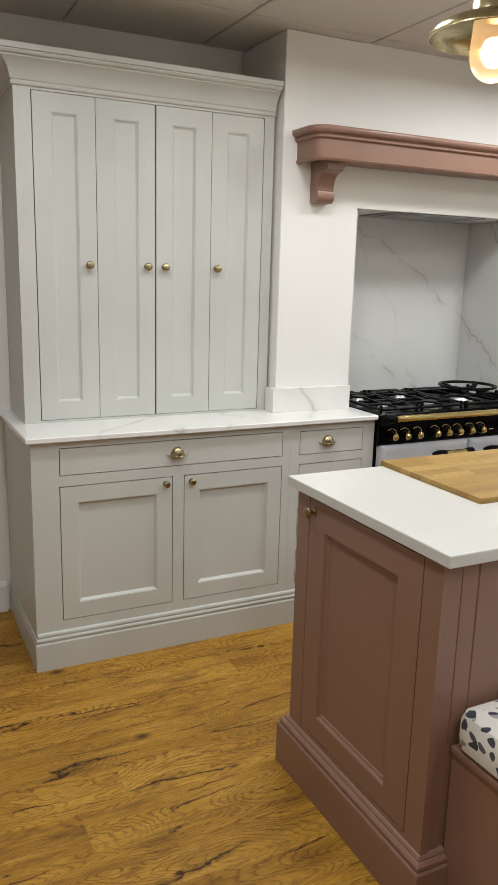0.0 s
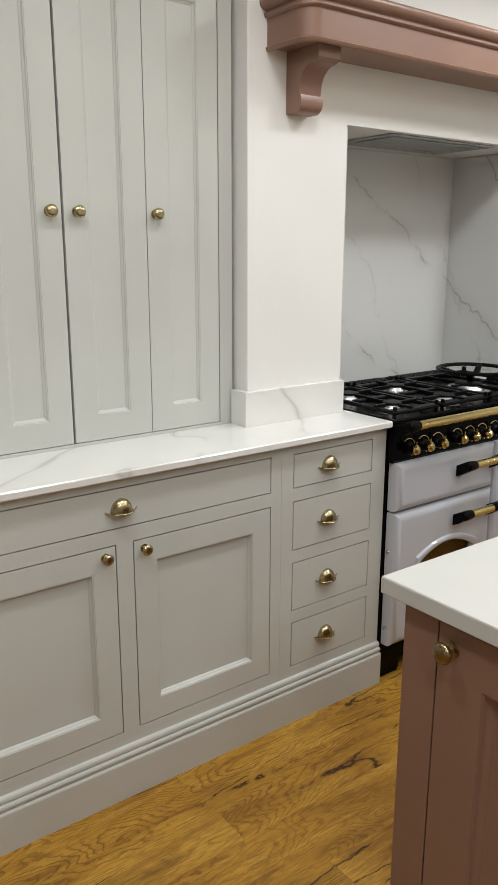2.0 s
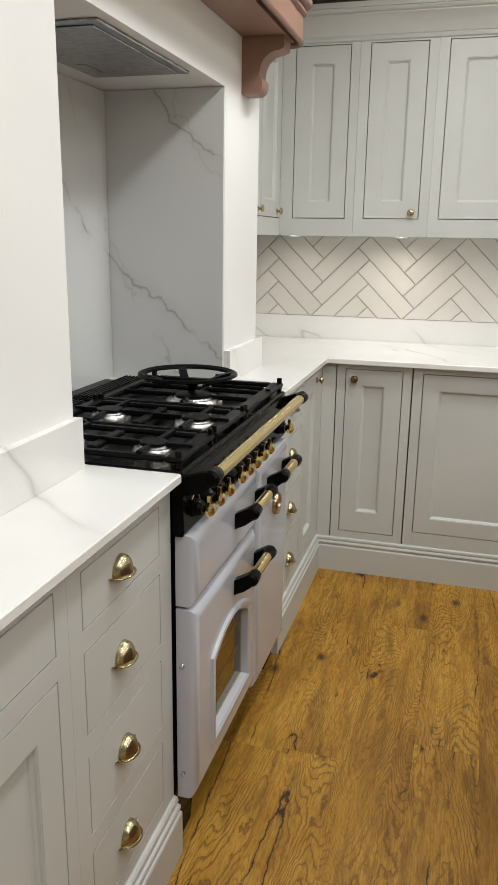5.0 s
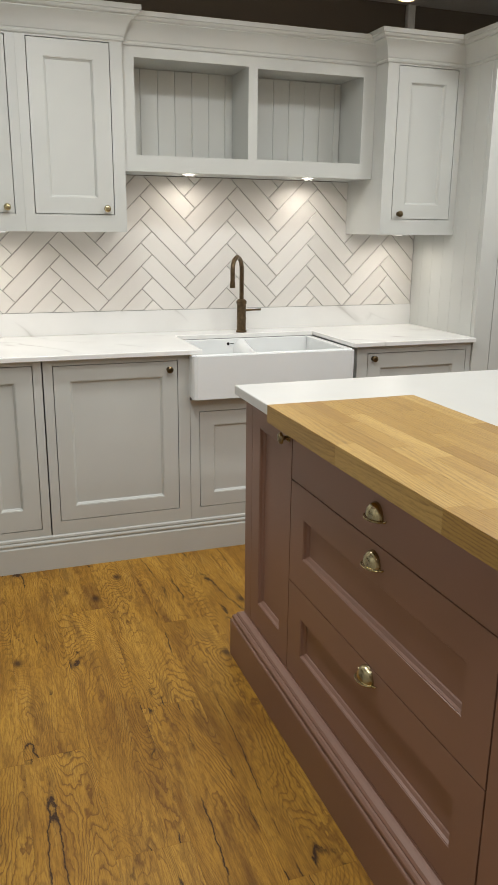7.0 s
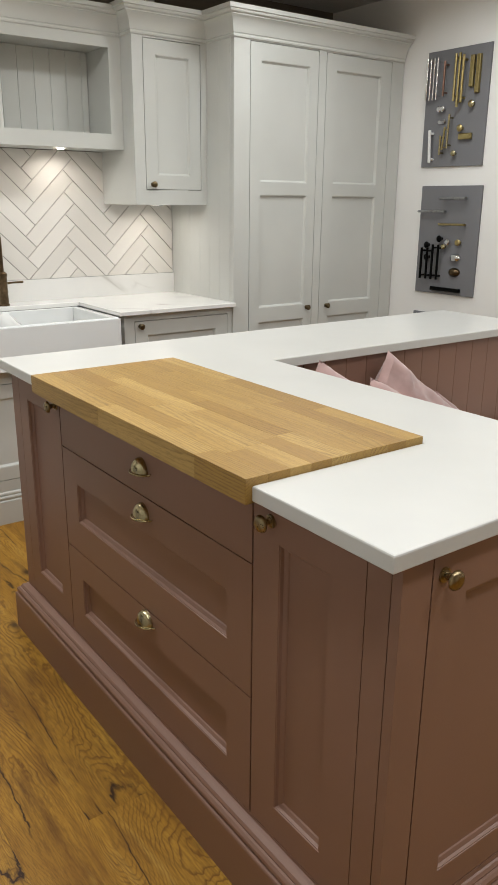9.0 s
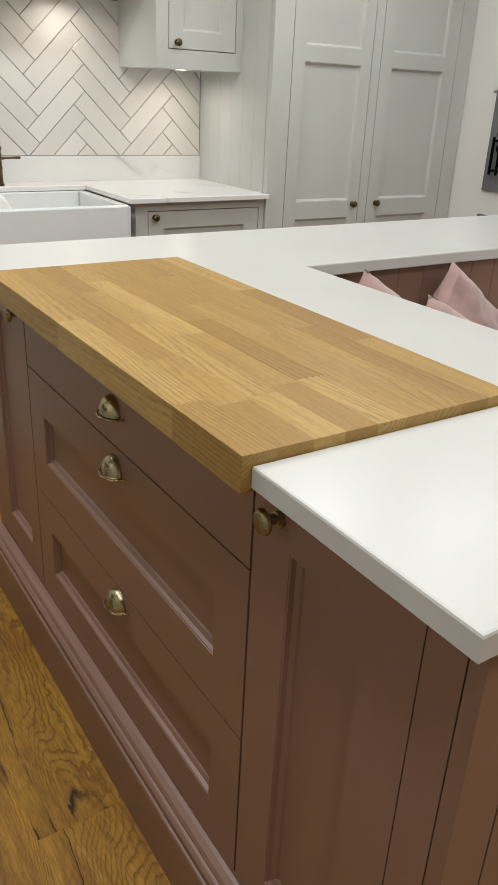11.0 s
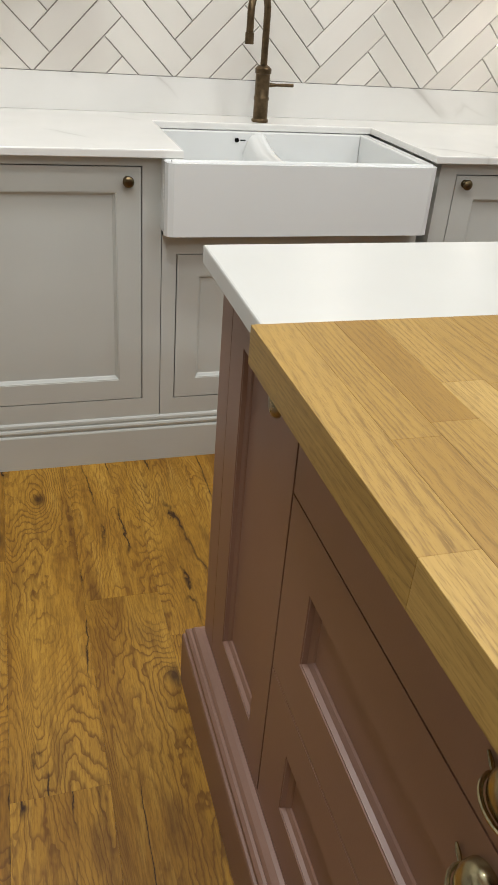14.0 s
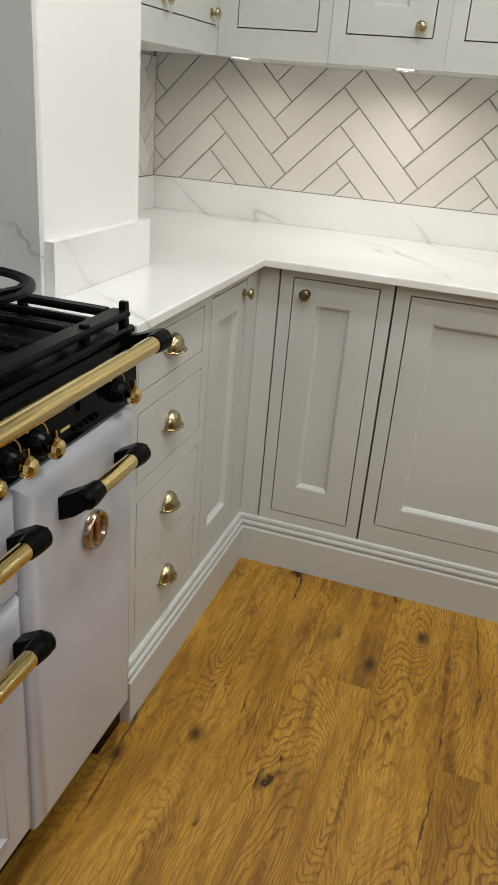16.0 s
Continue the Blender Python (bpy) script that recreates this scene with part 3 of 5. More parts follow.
structure("wall_west", boxmesh(XWEST - 0.12, XWEST, YSOUTH, YN + 0.12, -0.1, CEIL + 0.1), M_WALL, "plain white wall closing the showroom")
bm = boxmesh(XWEST - 0.1, XW + 0.1, YSOUTH - 0.1, YN + 0.1, CEIL + 0.012, CEIL + 0.1)
gx = [0.905 + 0.605 * k for k in range(-6, 7)]
gy = [2.95 - 1.21 * k for k in range(-1, 6)]
for x0, x1 in zip(gx, gx[1:]):
    for y1, y0 in zip(gy, gy[1:]):
        box(bm, max(x0, XWEST) + 0.004, min(x1, XW) - 0.004, max(y0, YSOUTH) + 0.004, min(y1, YN) - 0.004, CEIL, CEIL + 0.02, c=0.003)
structure("ceiling", bm, M_CEIL, "suspended ceiling of large grey-white tiles")

# chimney breast with the cooking niche
CX0, CX1, CY, NX0, NX1, NZ = 1.712, 3.455, 3.03, 2.09, 3.075, 1.794
bm = bmesh.new()
box(bm, CX0, NX0, CY, YN - 0.001, 0.912, CEIL - 0.001, c=0.003)
box(bm, NX1, CX1, CY, YN - 0.001, 0.912, CEIL - 0.001, c=0.003)
box(bm, NX0 - 0.01, NX1 + 0.01, CY + 0.0002, YN - 0.001, NZ, CEIL - 0.001, c=0.0)
structure("wall_chimney_breast", bm, M_WALL, "white chimney breast over the range cooker")
structure("trim_niche_back", boxmesh(NX0 + 0.002, NX1 - 0.002, 3.415, YN - 0.002, 0.6, NZ - 0.002), M_MARBLE, "veined marble-effect panel at the niche's back")
structure("trim_niche_side", boxmesh(NX1 - 0.012, NX1 - 0.0005, CY + 0.001, 3.414, 0.6, NZ - 0.002), M_MARBLE, "veined marble-effect side panel of the niche")
structure("trim_niche_flank", boxmesh(NX0 + 0.0005, NX0 + 0.012, CY + 0.012, 3.414, 0.6, NZ - 0.002), M_MARBLE, "veined marble-effect side panel of the niche")

# plinths and cornices
PLINTH = [(-0.02, 0.0), (0.0, 0.0), (0.0, 0.106), (-0.002, 0.110), (-0.008, 0.111), (-0.008, 0.1155), (-0.004, 0.1175), (-0.003, 0.123), (-0.005, 0.128), (-0.012, 0.129), (-0.012, 0.134), (-0.009, 0.136), (-0.010, 0.143), (-0.013, 0.147), (-0.02, 0.148)]
PINKPLINTH = [(-0.045, 0.0), (0.0, 0.0), (0.0, 0.128), (-0.002, 0.132), (-0.008, 0.133), (-0.008, 0.137), (-0.005, 0.14), (-0.006, 0.147), (-0.011, 0.152), (-0.016, 0.153), (-0.016, 0.157), (-0.02, 0.163), (-0.03, 0.168), (-0.045, 0.171)]
PF, FN, FE = 2.815, 2.835, 3.772
structure("baseboard_dresser", sweep(bmesh.new(), [(0.612, 3.42), (0.612, PF), (2.114, PF)], PLINTH), M_GREY, "soft grey moulded plinth under the dresser")
structure("baseboard_corner", sweep(bmesh.new(), [(3.018, PF), (3.756, PF), (3.756, 0.46)], PLINTH), M_GREY, "soft grey moulded plinth round the corner")

structure("baseboard_wall", sweep(bmesh.new(), [(XWEST, YN), (0.6, YN)], [(0.0005, 0.0), (0.018, 0.0), (0.018, 0.12), (0.012, 0.135), (0.0005, 0.14)]), M_WALL, "white skirting board on the wall beside the dresser")

# ---- north run ----
D = lambda a, b, c, d, hard, s=0.065: ("door", a, b, c, d, [inner(a, b, c, d, s)], hard)
F = lambda a, b, c, d, hard: ("drawer_front", a, b, c, d, [], hard)
DZ = ((0.755, 0.859), (0.562, 0.716), (0.367, 0.524), (0.181, 0.329))
unit("base_cabinet", FACING_NORTH, FN, 0.62, 1.69, 0.002, 0.889, 0.59, [
    F(0.722, 1.653, 0.757, 0.863, [("cup", 1.182, 0.815)]),
    D(0.72, 1.165, 0.186, 0.717, [("knob", 1.134, 0.69)]),
    D(1.211, 1.653, 0.186, 0.717, [("knob", 1.243, 0.69)])],
    "soft grey base cabinet with a wide drawer above two panelled doors", "cabinet", metalwork=M_ANTIQUE)
unit("drawer_unit", FACING_NORTH, FN, 1.6905, 2.1125, 0.002, 0.889, 0.59,
     [F(1.734, 2.054, a, b, [("cup", 1.872, (a + b) / 2 + 0.007)]) for a, b in DZ],
     "soft grey four-drawer unit with cup handles beside the range", "drawer unit", group="drawer units beside the range")
unit("drawer_unit", FACING_NORTH, FN, 3.018, 3.42, 0.002, 0.889, 0.59,
     [F(3.072, 3.394, a, b, [("cup", 3.226, (a + b) / 2 + 0.012)]) for a, b in DZ],
     "soft grey four-drawer unit with cup handles beside the range", "drawer unit", group="drawer units beside the range")
unit("corner_cabinet", FACING_NORTH, FN, 3.4205, 3.775, 0.002, 0.889, 0.59,
     [("door", 3.434, 3.68, 0.181, 0.866, [(3.49, 3.624, 0.245, 0.8)], [("knob", 3.655, 0.834)])],
     "soft grey corner base cabinet with a narrow panelled door", "cabinet")

# tall dresser cupboard on the worktop
TZ0, TZ1 = 0.919, 2.127
edges = (0.7115, 0.9465, 1.1825, 1.4205, 1.6555)
top = thing("dresser_cupboard", spot_of(FACING_NORTH, 0.65, 3.09), "soft grey dresser cupboard with four tall bifold doors on the worktop", "cupboard")
part("face_frame", face_frame(1.05, 0.9105, 2.175, [(edges[0] - 0.65, edges[4] - 0.65, TZ0, TZ1)]), M_GREY, top)
part("body", carcass_shell(1.05, 0.335, 0.9105, 2.175), M_GREY, top)
for k in range(4):
    a, b = edges[k] - 0.65, edges[k + 1] - 0.65
    ga, gb = (0.0035, 0.0012) if k % 2 == 0 else (0.0012, 0.0035)
    p = (a + 0.068, b - 0.068, 0.989, 2.06)
    dr = part("door", shaker(a + ga, b - gb, TZ0 + 0.002, TZ1 - 0.002, [p], drop=0.009, mould=0.011), M_GREY, top)
    part("panel", panel_sheet(p, 0.009, 0.011), M_GREY, dr)
    ku = (0.912, 1.146, 1.22, 1.447)[k] - 0.65
    knob(dr, ku, 1.519, M_ANTIQUE, "round antique brass knob", scale=1.1)
CORN = [(-0.01, -0.014), (0.004, -0.014), (0.008, -0.011), (0.009, -0.005), (0.006, 0.0), (0.006, 0.003), (0.01, 0.006), (0.013, 0.018), (0.017, 0.034), (0.027, 0.053), (0.041, 0.067), (0.048, 0.071), (0.048, 0.076), (0.054, 0.077), (0.06, 0.081), (0.063, 0.087), (0.063, 0.09), (0.07, 0.0915), (0.07, 0.11), (-0.01, 0.11)]


def cornice(path, z, label, material=M_GREY, k=1.0, name="trim_cornice"):
    ob = structure(name, sweep(bmesh.new(), path, [(o * k, z + h * k) for o, h in CORN]), material, label)
    ob.data.shade_smooth()
    ob.data.set_sharp_from_angle(angle=radians(32))
    return ob


cornice([(0.65, 3.42), (0.65, 3.09), (1.7, 3.09)], 2.15, "soft grey moulded cornice on the dresser")

def inset(poly, o):
    out = []
    n = len(poly)
    for i in range(n):
        p0, p1, p2 = Vector(poly[i - 1]), Vector(poly[i]), Vector(poly[(i + 1) % n])
        n1, n2 = (p1 - p0).normalized(), (p2 - p1).normalized()
        n1, n2 = Vector((n1.y, -n1.x)), Vector((n2.y, -n2.x))
        m = (n1 + n2).normalized()
        out.append(p1 + m * (o / max(0.3, m.dot(n1))))
    return out


def sheet(outline, z0, z1):
    """A slab of stone from its plan outline (clockwise), with softly broken edges."""
    bm = bmesh.new()
    rings = [[bm.verts.new((*q, z)) for q in inset(outline, o)] for o, z in ((0.002, z0), (0.0, z0 + 0.002), (0.0, z1 - 0.0035), (0.001, z1 - 0.001), (0.0035, z1))]
    for a, b in zip(rings, rings[1:]):
        for k in range(len(a)):
            bm.faces.new((a[k], a[(k + 1) % len(a)], b[(k + 1) % len(b)], b[k]))
    bm.faces.new(rings[0][::-1])
    bm.faces.new(rings[-1])
    return bm


# worktops
WZ0, WZ1 = 0.8895, 0.91


def slab(name, polys, z0, z1, material, label, c=0.003):
    root = thing(name, pose(0, 0, 0), label, "worktop")
    for p in polys:
        part("slab", boxmesh(*p, z0, z1, c=c), material, root)
    return root


slab("worktop", [(0.6, 2.115, 2.81, 3.4295)], WZ0, WZ1, M_QUARTZ, "white veined quartz worktop on the dresser base")
corner_top = thing("worktop", pose(0, 0, 0), "white veined quartz worktop turning the corner to the sink", "worktop")
part("slab", sheet([(3.014, 3.4295), (XW - 0.0005, 3.4295), (XW - 0.0005, 0.474), (3.735, 0.474), (3.735, 1.121), (4.188, 1.121), (4.188, 1.826), (3.735, 1.826), (3.735, 2.81), (3.014, 2.81)], WZ0, WZ1), M_QUARTZ, corner_top)
UZ = 1.015
structure("trim_upstand_west", sweep(bmesh.new(), [(CX0, 3.085), (CX0, CY), (NX0 - 0.001, CY)], [(0.0005, 0.9105), (0.02, 0.9105), (0.02, UZ), (0.0005, UZ)]), M_QUARTZ, "quartz upstand round the chimney breast")
structure("trim_upstand_east", sweep(bmesh.new(), [(NX1 + 0.001, CY), (CX1, CY), (CX1, YN)], [(0.0005, 0.9105), (0.02, 0.9105), (0.02, UZ), (0.0005, UZ)]), M_QUARTZ, "quartz upstand round the chimney breast")
structure("trim_upstand_corner", sweep(bmesh.new(), [(CX1 + 0.02, YN), (XW, YN), (XW, 0.474)], [(0.0005, 0.9105), (0.02, 0.9105), (0.02, UZ), (0.0005, UZ)]), M_QUARTZ, "quartz upstand below the herringbone tiles")

# mantel shelf on two corbels
mant = thing("mantel_shelf", pose(2.5825, CY, 1.951), "dusty pink painted mantel shelf with moulded edge on two corbels", "mantel shelf")
MW = 0.79
prof = [(0.0, 0.012), (0.006, 0.004), (0.012, 0.002), (0.018, 0.006), (0.02, 0.012), (0.014, 0.016), (0.014, 0.084), (0.021, 0.086), (0.025, 0.09), (0.025, 0.096), (0.02, 0.099), (0.02, 0.103), (0.03, 0.105), (0.038, 0.111), (0.041, 0.118), (0.041, 0.126), (0.036, 0.132), (0.0, 0.134)]
turns = [math.pi / 2 * k / 6 for k in range(7)]
bm = sweep(bmesh.new(), [(-MW, 0.0)] + [(-MW + 0.04 - 0.04 * math.cos(a), -0.115 - 0.04 * math.sin(a)) for a in turns] + [(MW - 0.04 + 0.04 * math.sin(a), -0.115 - 0.04 * math.cos(a)) for a in turns] + [(MW, 0.0)], prof)
box(bm, -MW + 0.03, MW - 0.03, -0.14, -0.0005, 0.012, 0.13)
box(bm, -MW, MW, -0.115, -0.0006, 0.0125, 0.1295)
part("shelf", bm, M_PINK, mant, smooth=True)
arc = [(-0.0005, 0.0105), (-0.135, 0.0105), (-0.135, -0.022), (-0.118, -0.03)]
arc += [(-0.118 + 0.06 * math.sin(a), -0.09 + 0.06 * math.cos(a)) for a in [math.pi / 2 * k / 7 for k in range(8)]]
arc += [(-0.056, -0.104), (-0.064, -0.106), (-0.067, -0.117), (-0.066, -0.132), (-0.06, -0.143), (-0.047, -0.151), (-0.0005, -0.151)]
for u in (-0.695, 0.695):
    part("corbel", prism(bmesh.new(), arc, 0, u - 0.04, u + 0.04), M_PINK, mant, smooth=True)

# cooker hood in the niche's ceiling
hood = thing("cooker_hood", pose(2.5825, 3.2, NZ), "grey steel built-in cooker hood in the niche", "cooker hood")
part("plate", boxmesh(-0.27, 0.27, -0.14, 0.14, -0.006, -0.0005, c=0.002), M_HOOD, hood)
part("filter", boxmesh(-0.24, 0.24, -0.115, 0.06, -0.009, -0.0065, c=0.001), M_HOOD, hood)
part("switch_panel", boxmesh(0.1, 0.2, 0.08, 0.11, -0.0078, -0.0065, c=0.0005), M_HOOD, hood)

# ---- range cooker ----
rc = thing("range_cooker", pose(2.5645, 2.823, 0), "pale lilac-grey range cooker with brass rails and black hob", "range cooker")
HW = 0.4455
part("body", boxmesh(-HW, HW, 0.012, 0.6, 0.1, 0.895, c=0.003), M_BLACK, rc)
bm = bmesh.new()
prism(bm, [(-HW, 0.1), (-HW, 0.002), (-HW + 0.1, 0.002), (-HW + 0.115, 0.05), (HW - 0.115, 0.05), (HW - 0.1, 0.002), (HW, 0.002), (HW, 0.1)], 1, 0.012, 0.03)
box(bm, -HW, -HW + 0.02, 0.03, 0.5, 0.002, 0.1)
box(bm, HW - 0.02, HW, 0.03, 0.5, 0.002, 0.1)
part("plinth", bm, M_BLACK, rc)


def range_door(name, u0, u1, z0, z1, hole=None):
    """A thick enamel door with broad sloped edges; hole: an arched window as (u0, u1, z0, z1)."""
    bm = bmesh.new()
    y0, y1, y2, s = 0.008, -0.026, -0.036, 0.022
    ring = lambda y, o: [bm.verts.new(p) for p in ((u0 + o, y, z0 + o), (u1 - o, y, z0 + o), (u1 - o, y, z1 - o), (u0 + o, y, z1 - o))]
    r = [ring(y0, 0), ring(y1 + 0.008, 0), ring(y1 + 0.002, 0.0015), ring(y1 - 0.0015, 0.006), ring(y2 + 0.0012, s - 0.003), ring(y2, s + 0.002), ring(y2, s + 0.007)]
    for a, b in zip(r, r[1:]):
        for k in range(4):
            bm.faces.new((a[k], a[(k + 1) % 4], b[(k + 1) % 4], b[k]))
    bm.faces.new(r[0][::-1])
    if not hole:
        bm.faces.new(r[-1])
        return part(name, bm, M_RANGE, rc, smooth=True)
    a, b, c, d = hole
    n = 12

    def arch(o, y):
        w = (b - a) / 2 + o
        pts = [(a - o, c - o), (b + o, c - o)]
        pts += [((a + b) / 2 + w * math.cos(math.pi * k / n), d - 0.045 + o + 0.045 * math.sin(math.pi * k / n) ** 2) for k in range(n + 1)]
        return [bm.verts.new((p[0], y, p[1])) for p in pts]
    outer = arch(0.02, y2)
    mid = arch(0.016, y2 - 0.007)
    mid2 = arch(0.009, y2 - 0.009)
    inn = arch(0.0, y2 - 0.004)
    deep_ = arch(0.0, y2 + 0.02)
    for p, q in ((outer, mid), (mid, mid2), (mid2, inn), (inn, deep_)):
        for k in range(len(p)):
            bm.faces.new((p[k], p[(k + 1) % len(p)], q[(k + 1) % len(q)], q[k]))
    # the flat front round the arch
    f = r[-1]
    o = outer
    bm.faces.new((f[0], f[1], o[1], o[0]))
    right = o[1:2 + 1 + n // 2]
    bm.faces.new((f[1], f[2], *right[::-1]))
    left = [o[0], *o[:1:-1][: n // 2 + 1]]
    bm.faces.new((f[3], f[0], *left))
    bm.faces.new((f[2], f[3], o[2 + n // 2]))
    ob = part(name, bm, M_RANGE, rc, smooth=True)
    part("window", boxmesh(a - 0.004, b + 0.004, y2 + 0.013, y2 + 0.017, c - 0.004, d + 0.004), M_GLASS, ob, "amber-tinted oven window").visible_shadow = False
    bm = boxmesh(a - 0.02, b + 0.02, 0.0, 0.007, c - 0.02, d + 0.02)
    part("oven_lining", bm, M_OVEN, ob)
    bm = bmesh.new()
    for zz in (0.3, 0.37):
        box(bm, a, b, -0.01, -0.006, zz, zz + 0.004)
    part("oven_rack", bm, M_ALU, ob)
    return ob


d1 = range_door("grill_door", -0.437, 0.06, 0.611, 0.772)
d2 = range_door("oven_door", -0.437, 0.06, 0.136, 0.604, (-0.315, -0.04, 0.226, 0.462))
d3 = range_door("tall_oven_door", 0.067, 0.41, 0.112, 0.772)
for zz in (0.2, 0.47):
    part("hinge_screw", lathe(bmesh.new(), [(0, 0.004), (0.005, 0.003), (0.006, 0)], 10, pose(-0.4375, -0.006, zz, 0, -90, 0)), M_CHROME, d2)
part("control_panel", prism(bmesh.new(), [(0.012, 0.772), (-0.012, 0.772), (-0.016, 0.78), (-0.012, 0.885), (0.0, 0.897), (0.012, 0.897)], 0, -HW, HW), M_BLACK, rc)
bm = boxmesh(-HW, HW, -0.012, 0.6, 0.8975, 0.912, c=0.004)
part("hob_top", bm, M_HOB, rc)


def range_handle(parent, u0, u1, z, r, y, foot, name="door_handle"):
    hb = part(name, tube(bmesh.new(), [(u0 + 0.03, y, z), (u1 - 0.03, y, z)], r, 16), M_BRASS, parent, "polished brass bar", smooth=True)
    for s, u in ((1, u0), (-1, u1)):
        bm = bmesh.new()
        tube(bm, [(u + s * 0.046, y, z), (u + s * 0.026, y, z), (u + s * 0.008, y, z), (u, y, z)], [r * 1.12, r * 1.28, r * 1.28, r * 0.9], 16)
        arm = [(y - r * 0.9, z - r * 0.5), (y - r * 0.5, z + r * 1.0), (y + r * 0.8, z + r * 1.0), (foot, z - 0.004), (foot, z - 0.042), (y + r * 1.2, z - 0.03)]
        prism(bm, arm, 0, u + s * 0.002, u + s * 0.027)
        part("bracket", bm, M_PLASTIC, hb, "black end bracket")
    return hb


range_handle(rc, -0.445, 0.438, 0.9, 0.0145, -0.07, -0.008, "towel_rail")
range_handle(d1, -0.158, 0.05, 0.727, 0.0135, -0.078, -0.036)
range_handle(d3, 0.148, 0.35, 0.727, 0.0135, -0.078, -0.036)
range_handle(d2, -0.158, 0.05, 0.553, 0.0135, -0.078, -0.036)
for u in (-0.377, -0.308, -0.239, -0.14, -0.073, -0.007, 0.064, 0.131, 0.37):
    kb = part("control_knob", lathe(bmesh.new(), [(0.0, 0.02), (0.015, 0.02), (0.019, 0.012), (0.021, 0.0), (0, 0)], 18, pose(u, -0.0135, 0.814, 90, 0, 0)), M_PLASTIC, rc)
    part("knob_cap", lathe(bmesh.new(), [(0.0, 0.047), (0.007, 0.0465), (0.0135, 0.042), (0.0165, 0.036), (0.0155, 0.029), (0.009, 0.024), (0.008, 0.02), (0, 0.02)], 10, pose(u, -0.0135, 0.814, 90, 0, 0)), M_BRASS, kb, "octagonal brass knob cap")
    part("pointer", boxmesh(u - 0.0022, u + 0.0022, -0.05, -0.041, 0.827, 0.842, c=0.001), M_BRASS, kb)
    arc_pts = [(u + 0.031 * math.cos(radians(a)), -0.0152, 0.814 + 0.031 * math.sin(radians(a))) for a in range(-60, 131, 10)]
    bm = tube(bmesh.new(), arc_pts, 0.0012, 6)
    part("dial_marks", bm, M_PRINT, rc)
part("display", boxmesh(0.245, 0.3, -0.0185, -0.0145, 0.822, 0.846, c=0.001), M_PLASTIC, rc, "dark clock display")
for k in range(5):
    part("clock_button", boxmesh(0.232 + 0.016 * k, 0.241 + 0.016 * k, -0.022, -0.0145, 0.793, 0.801, c=0.002), M_PLASTIC, rc)
part("name_plate", boxmesh(0.195, 0.22, -0.0165, -0.0145, 0.806, 0.81), M_PRINT, rc)
dial = part("thermometer", lathe(bmesh.new(), [(0, 0.006), (0.024, 0.006), (0.026, 0.012), (0.031, 0.013), (0.034, 0.009), (0.034, 0), (0, 0)], 28, pose(0.2495, -0.0362, 0.617, 90, 0, 0)), M_PEWTER, d3, "round pewter emblem dial", smooth=True)
part("dial_cross", boxmesh(0.2455, 0.2535, -0.046, -0.0424, 0.597, 0.637, c=0.001), M_COPPER, dial)

# hob: burners, pan supports, wok ring
BURN = [(-0.35, 0.088, 0.03), (-0.345, 0.3, 0.036), (-0.088, 0.317, 0.032), (-0.096, 0.083, 0.036), (0.165, 0.184, 0.05)]
for u, v, r in BURN:
    bb = part("burner", lathe(bmesh.new(), [(r * 1.6, 0.912), (r * 1.58, 0.926), (r * 1.45, 0.933), (r * 1.25, 0.934), (r * 1.18, 0.931), (r * 1.12, 0.936), (r * 0.95, 0.938), (0, 0.938)], 24, pose(u, v, 0)), M_ALU, rc, "aluminium burner ring", smooth=True)
    part("burner_cap", lathe(bmesh.new(), [(r * 1.02, 0.9382), (r * 1.02, 0.9425), (r * 0.94, 0.945), (0, 0.9455)], 24, pose(u, v, 0)), M_IRON, bb, "black burner cap", smooth=True)


def pan_support(u0, u1, v0, v1, centres):
    """A flat cast-iron grid: broad slotted rails, fingers to each burner, small lugs."""
    bm = bmesh.new()
    z0, z1 = 0.926, 0.938
    for s, u in ((1, u0 - 0.009), (-1, u1 + 0.009)):
        p, q = sorted((u, u + s * 0.02))
        box(bm, p, q, v0 + 0.03, v1 - 0.022, z0, z1, c=0.004)
    box(bm, u0 - 0.009, u1 + 0.009, v0 - 0.009, v0 + 0.0298, z0, z1, c=0.004)
    box(bm, u0 - 0.009, u1 + 0.009, v1 - 0.0218, v1 + 0.009, z0, z1, c=0.004)
    mid = (v0 + v1) / 2
    box(bm, u0 + 0.0245, u1 - 0.0245, mid - 0.012, mid + 0.012, z0, z1, c=0.003)
    for cu, cv in centres:
        for du, dv in ((1, 0), (-1, 0), (0, 1), (0, -1)):
            eu = (u1 if du > 0 else u0) if du else cu
            ev = (v1 if dv > 0 else v0) if dv else cv
            if du:
                box(bm, cu + du * 0.03, eu, cv - 0.006, cv + 0.006, z0 + 0.004, z1 + 0.006, c=0.002)
            else:
                e = cv + dv * min(abs(ev - cv), (v1 - v0) / 4 + 0.01)
                box(bm, cu - 0.006, cu + 0.006, cv + dv * 0.03, e, z0 + 0.004, z1 + 0.006, c=0.002)
    for u in (u0, u1):
        for v in (v0, v1):
            box(bm, u - 0.005, u + 0.005, v - 0.006, v + 0.006, 0.9125, z1 + 0.013, c=0.002)
    return part("pan_support", bm, M_IRON, rc, "cast-iron pan support")


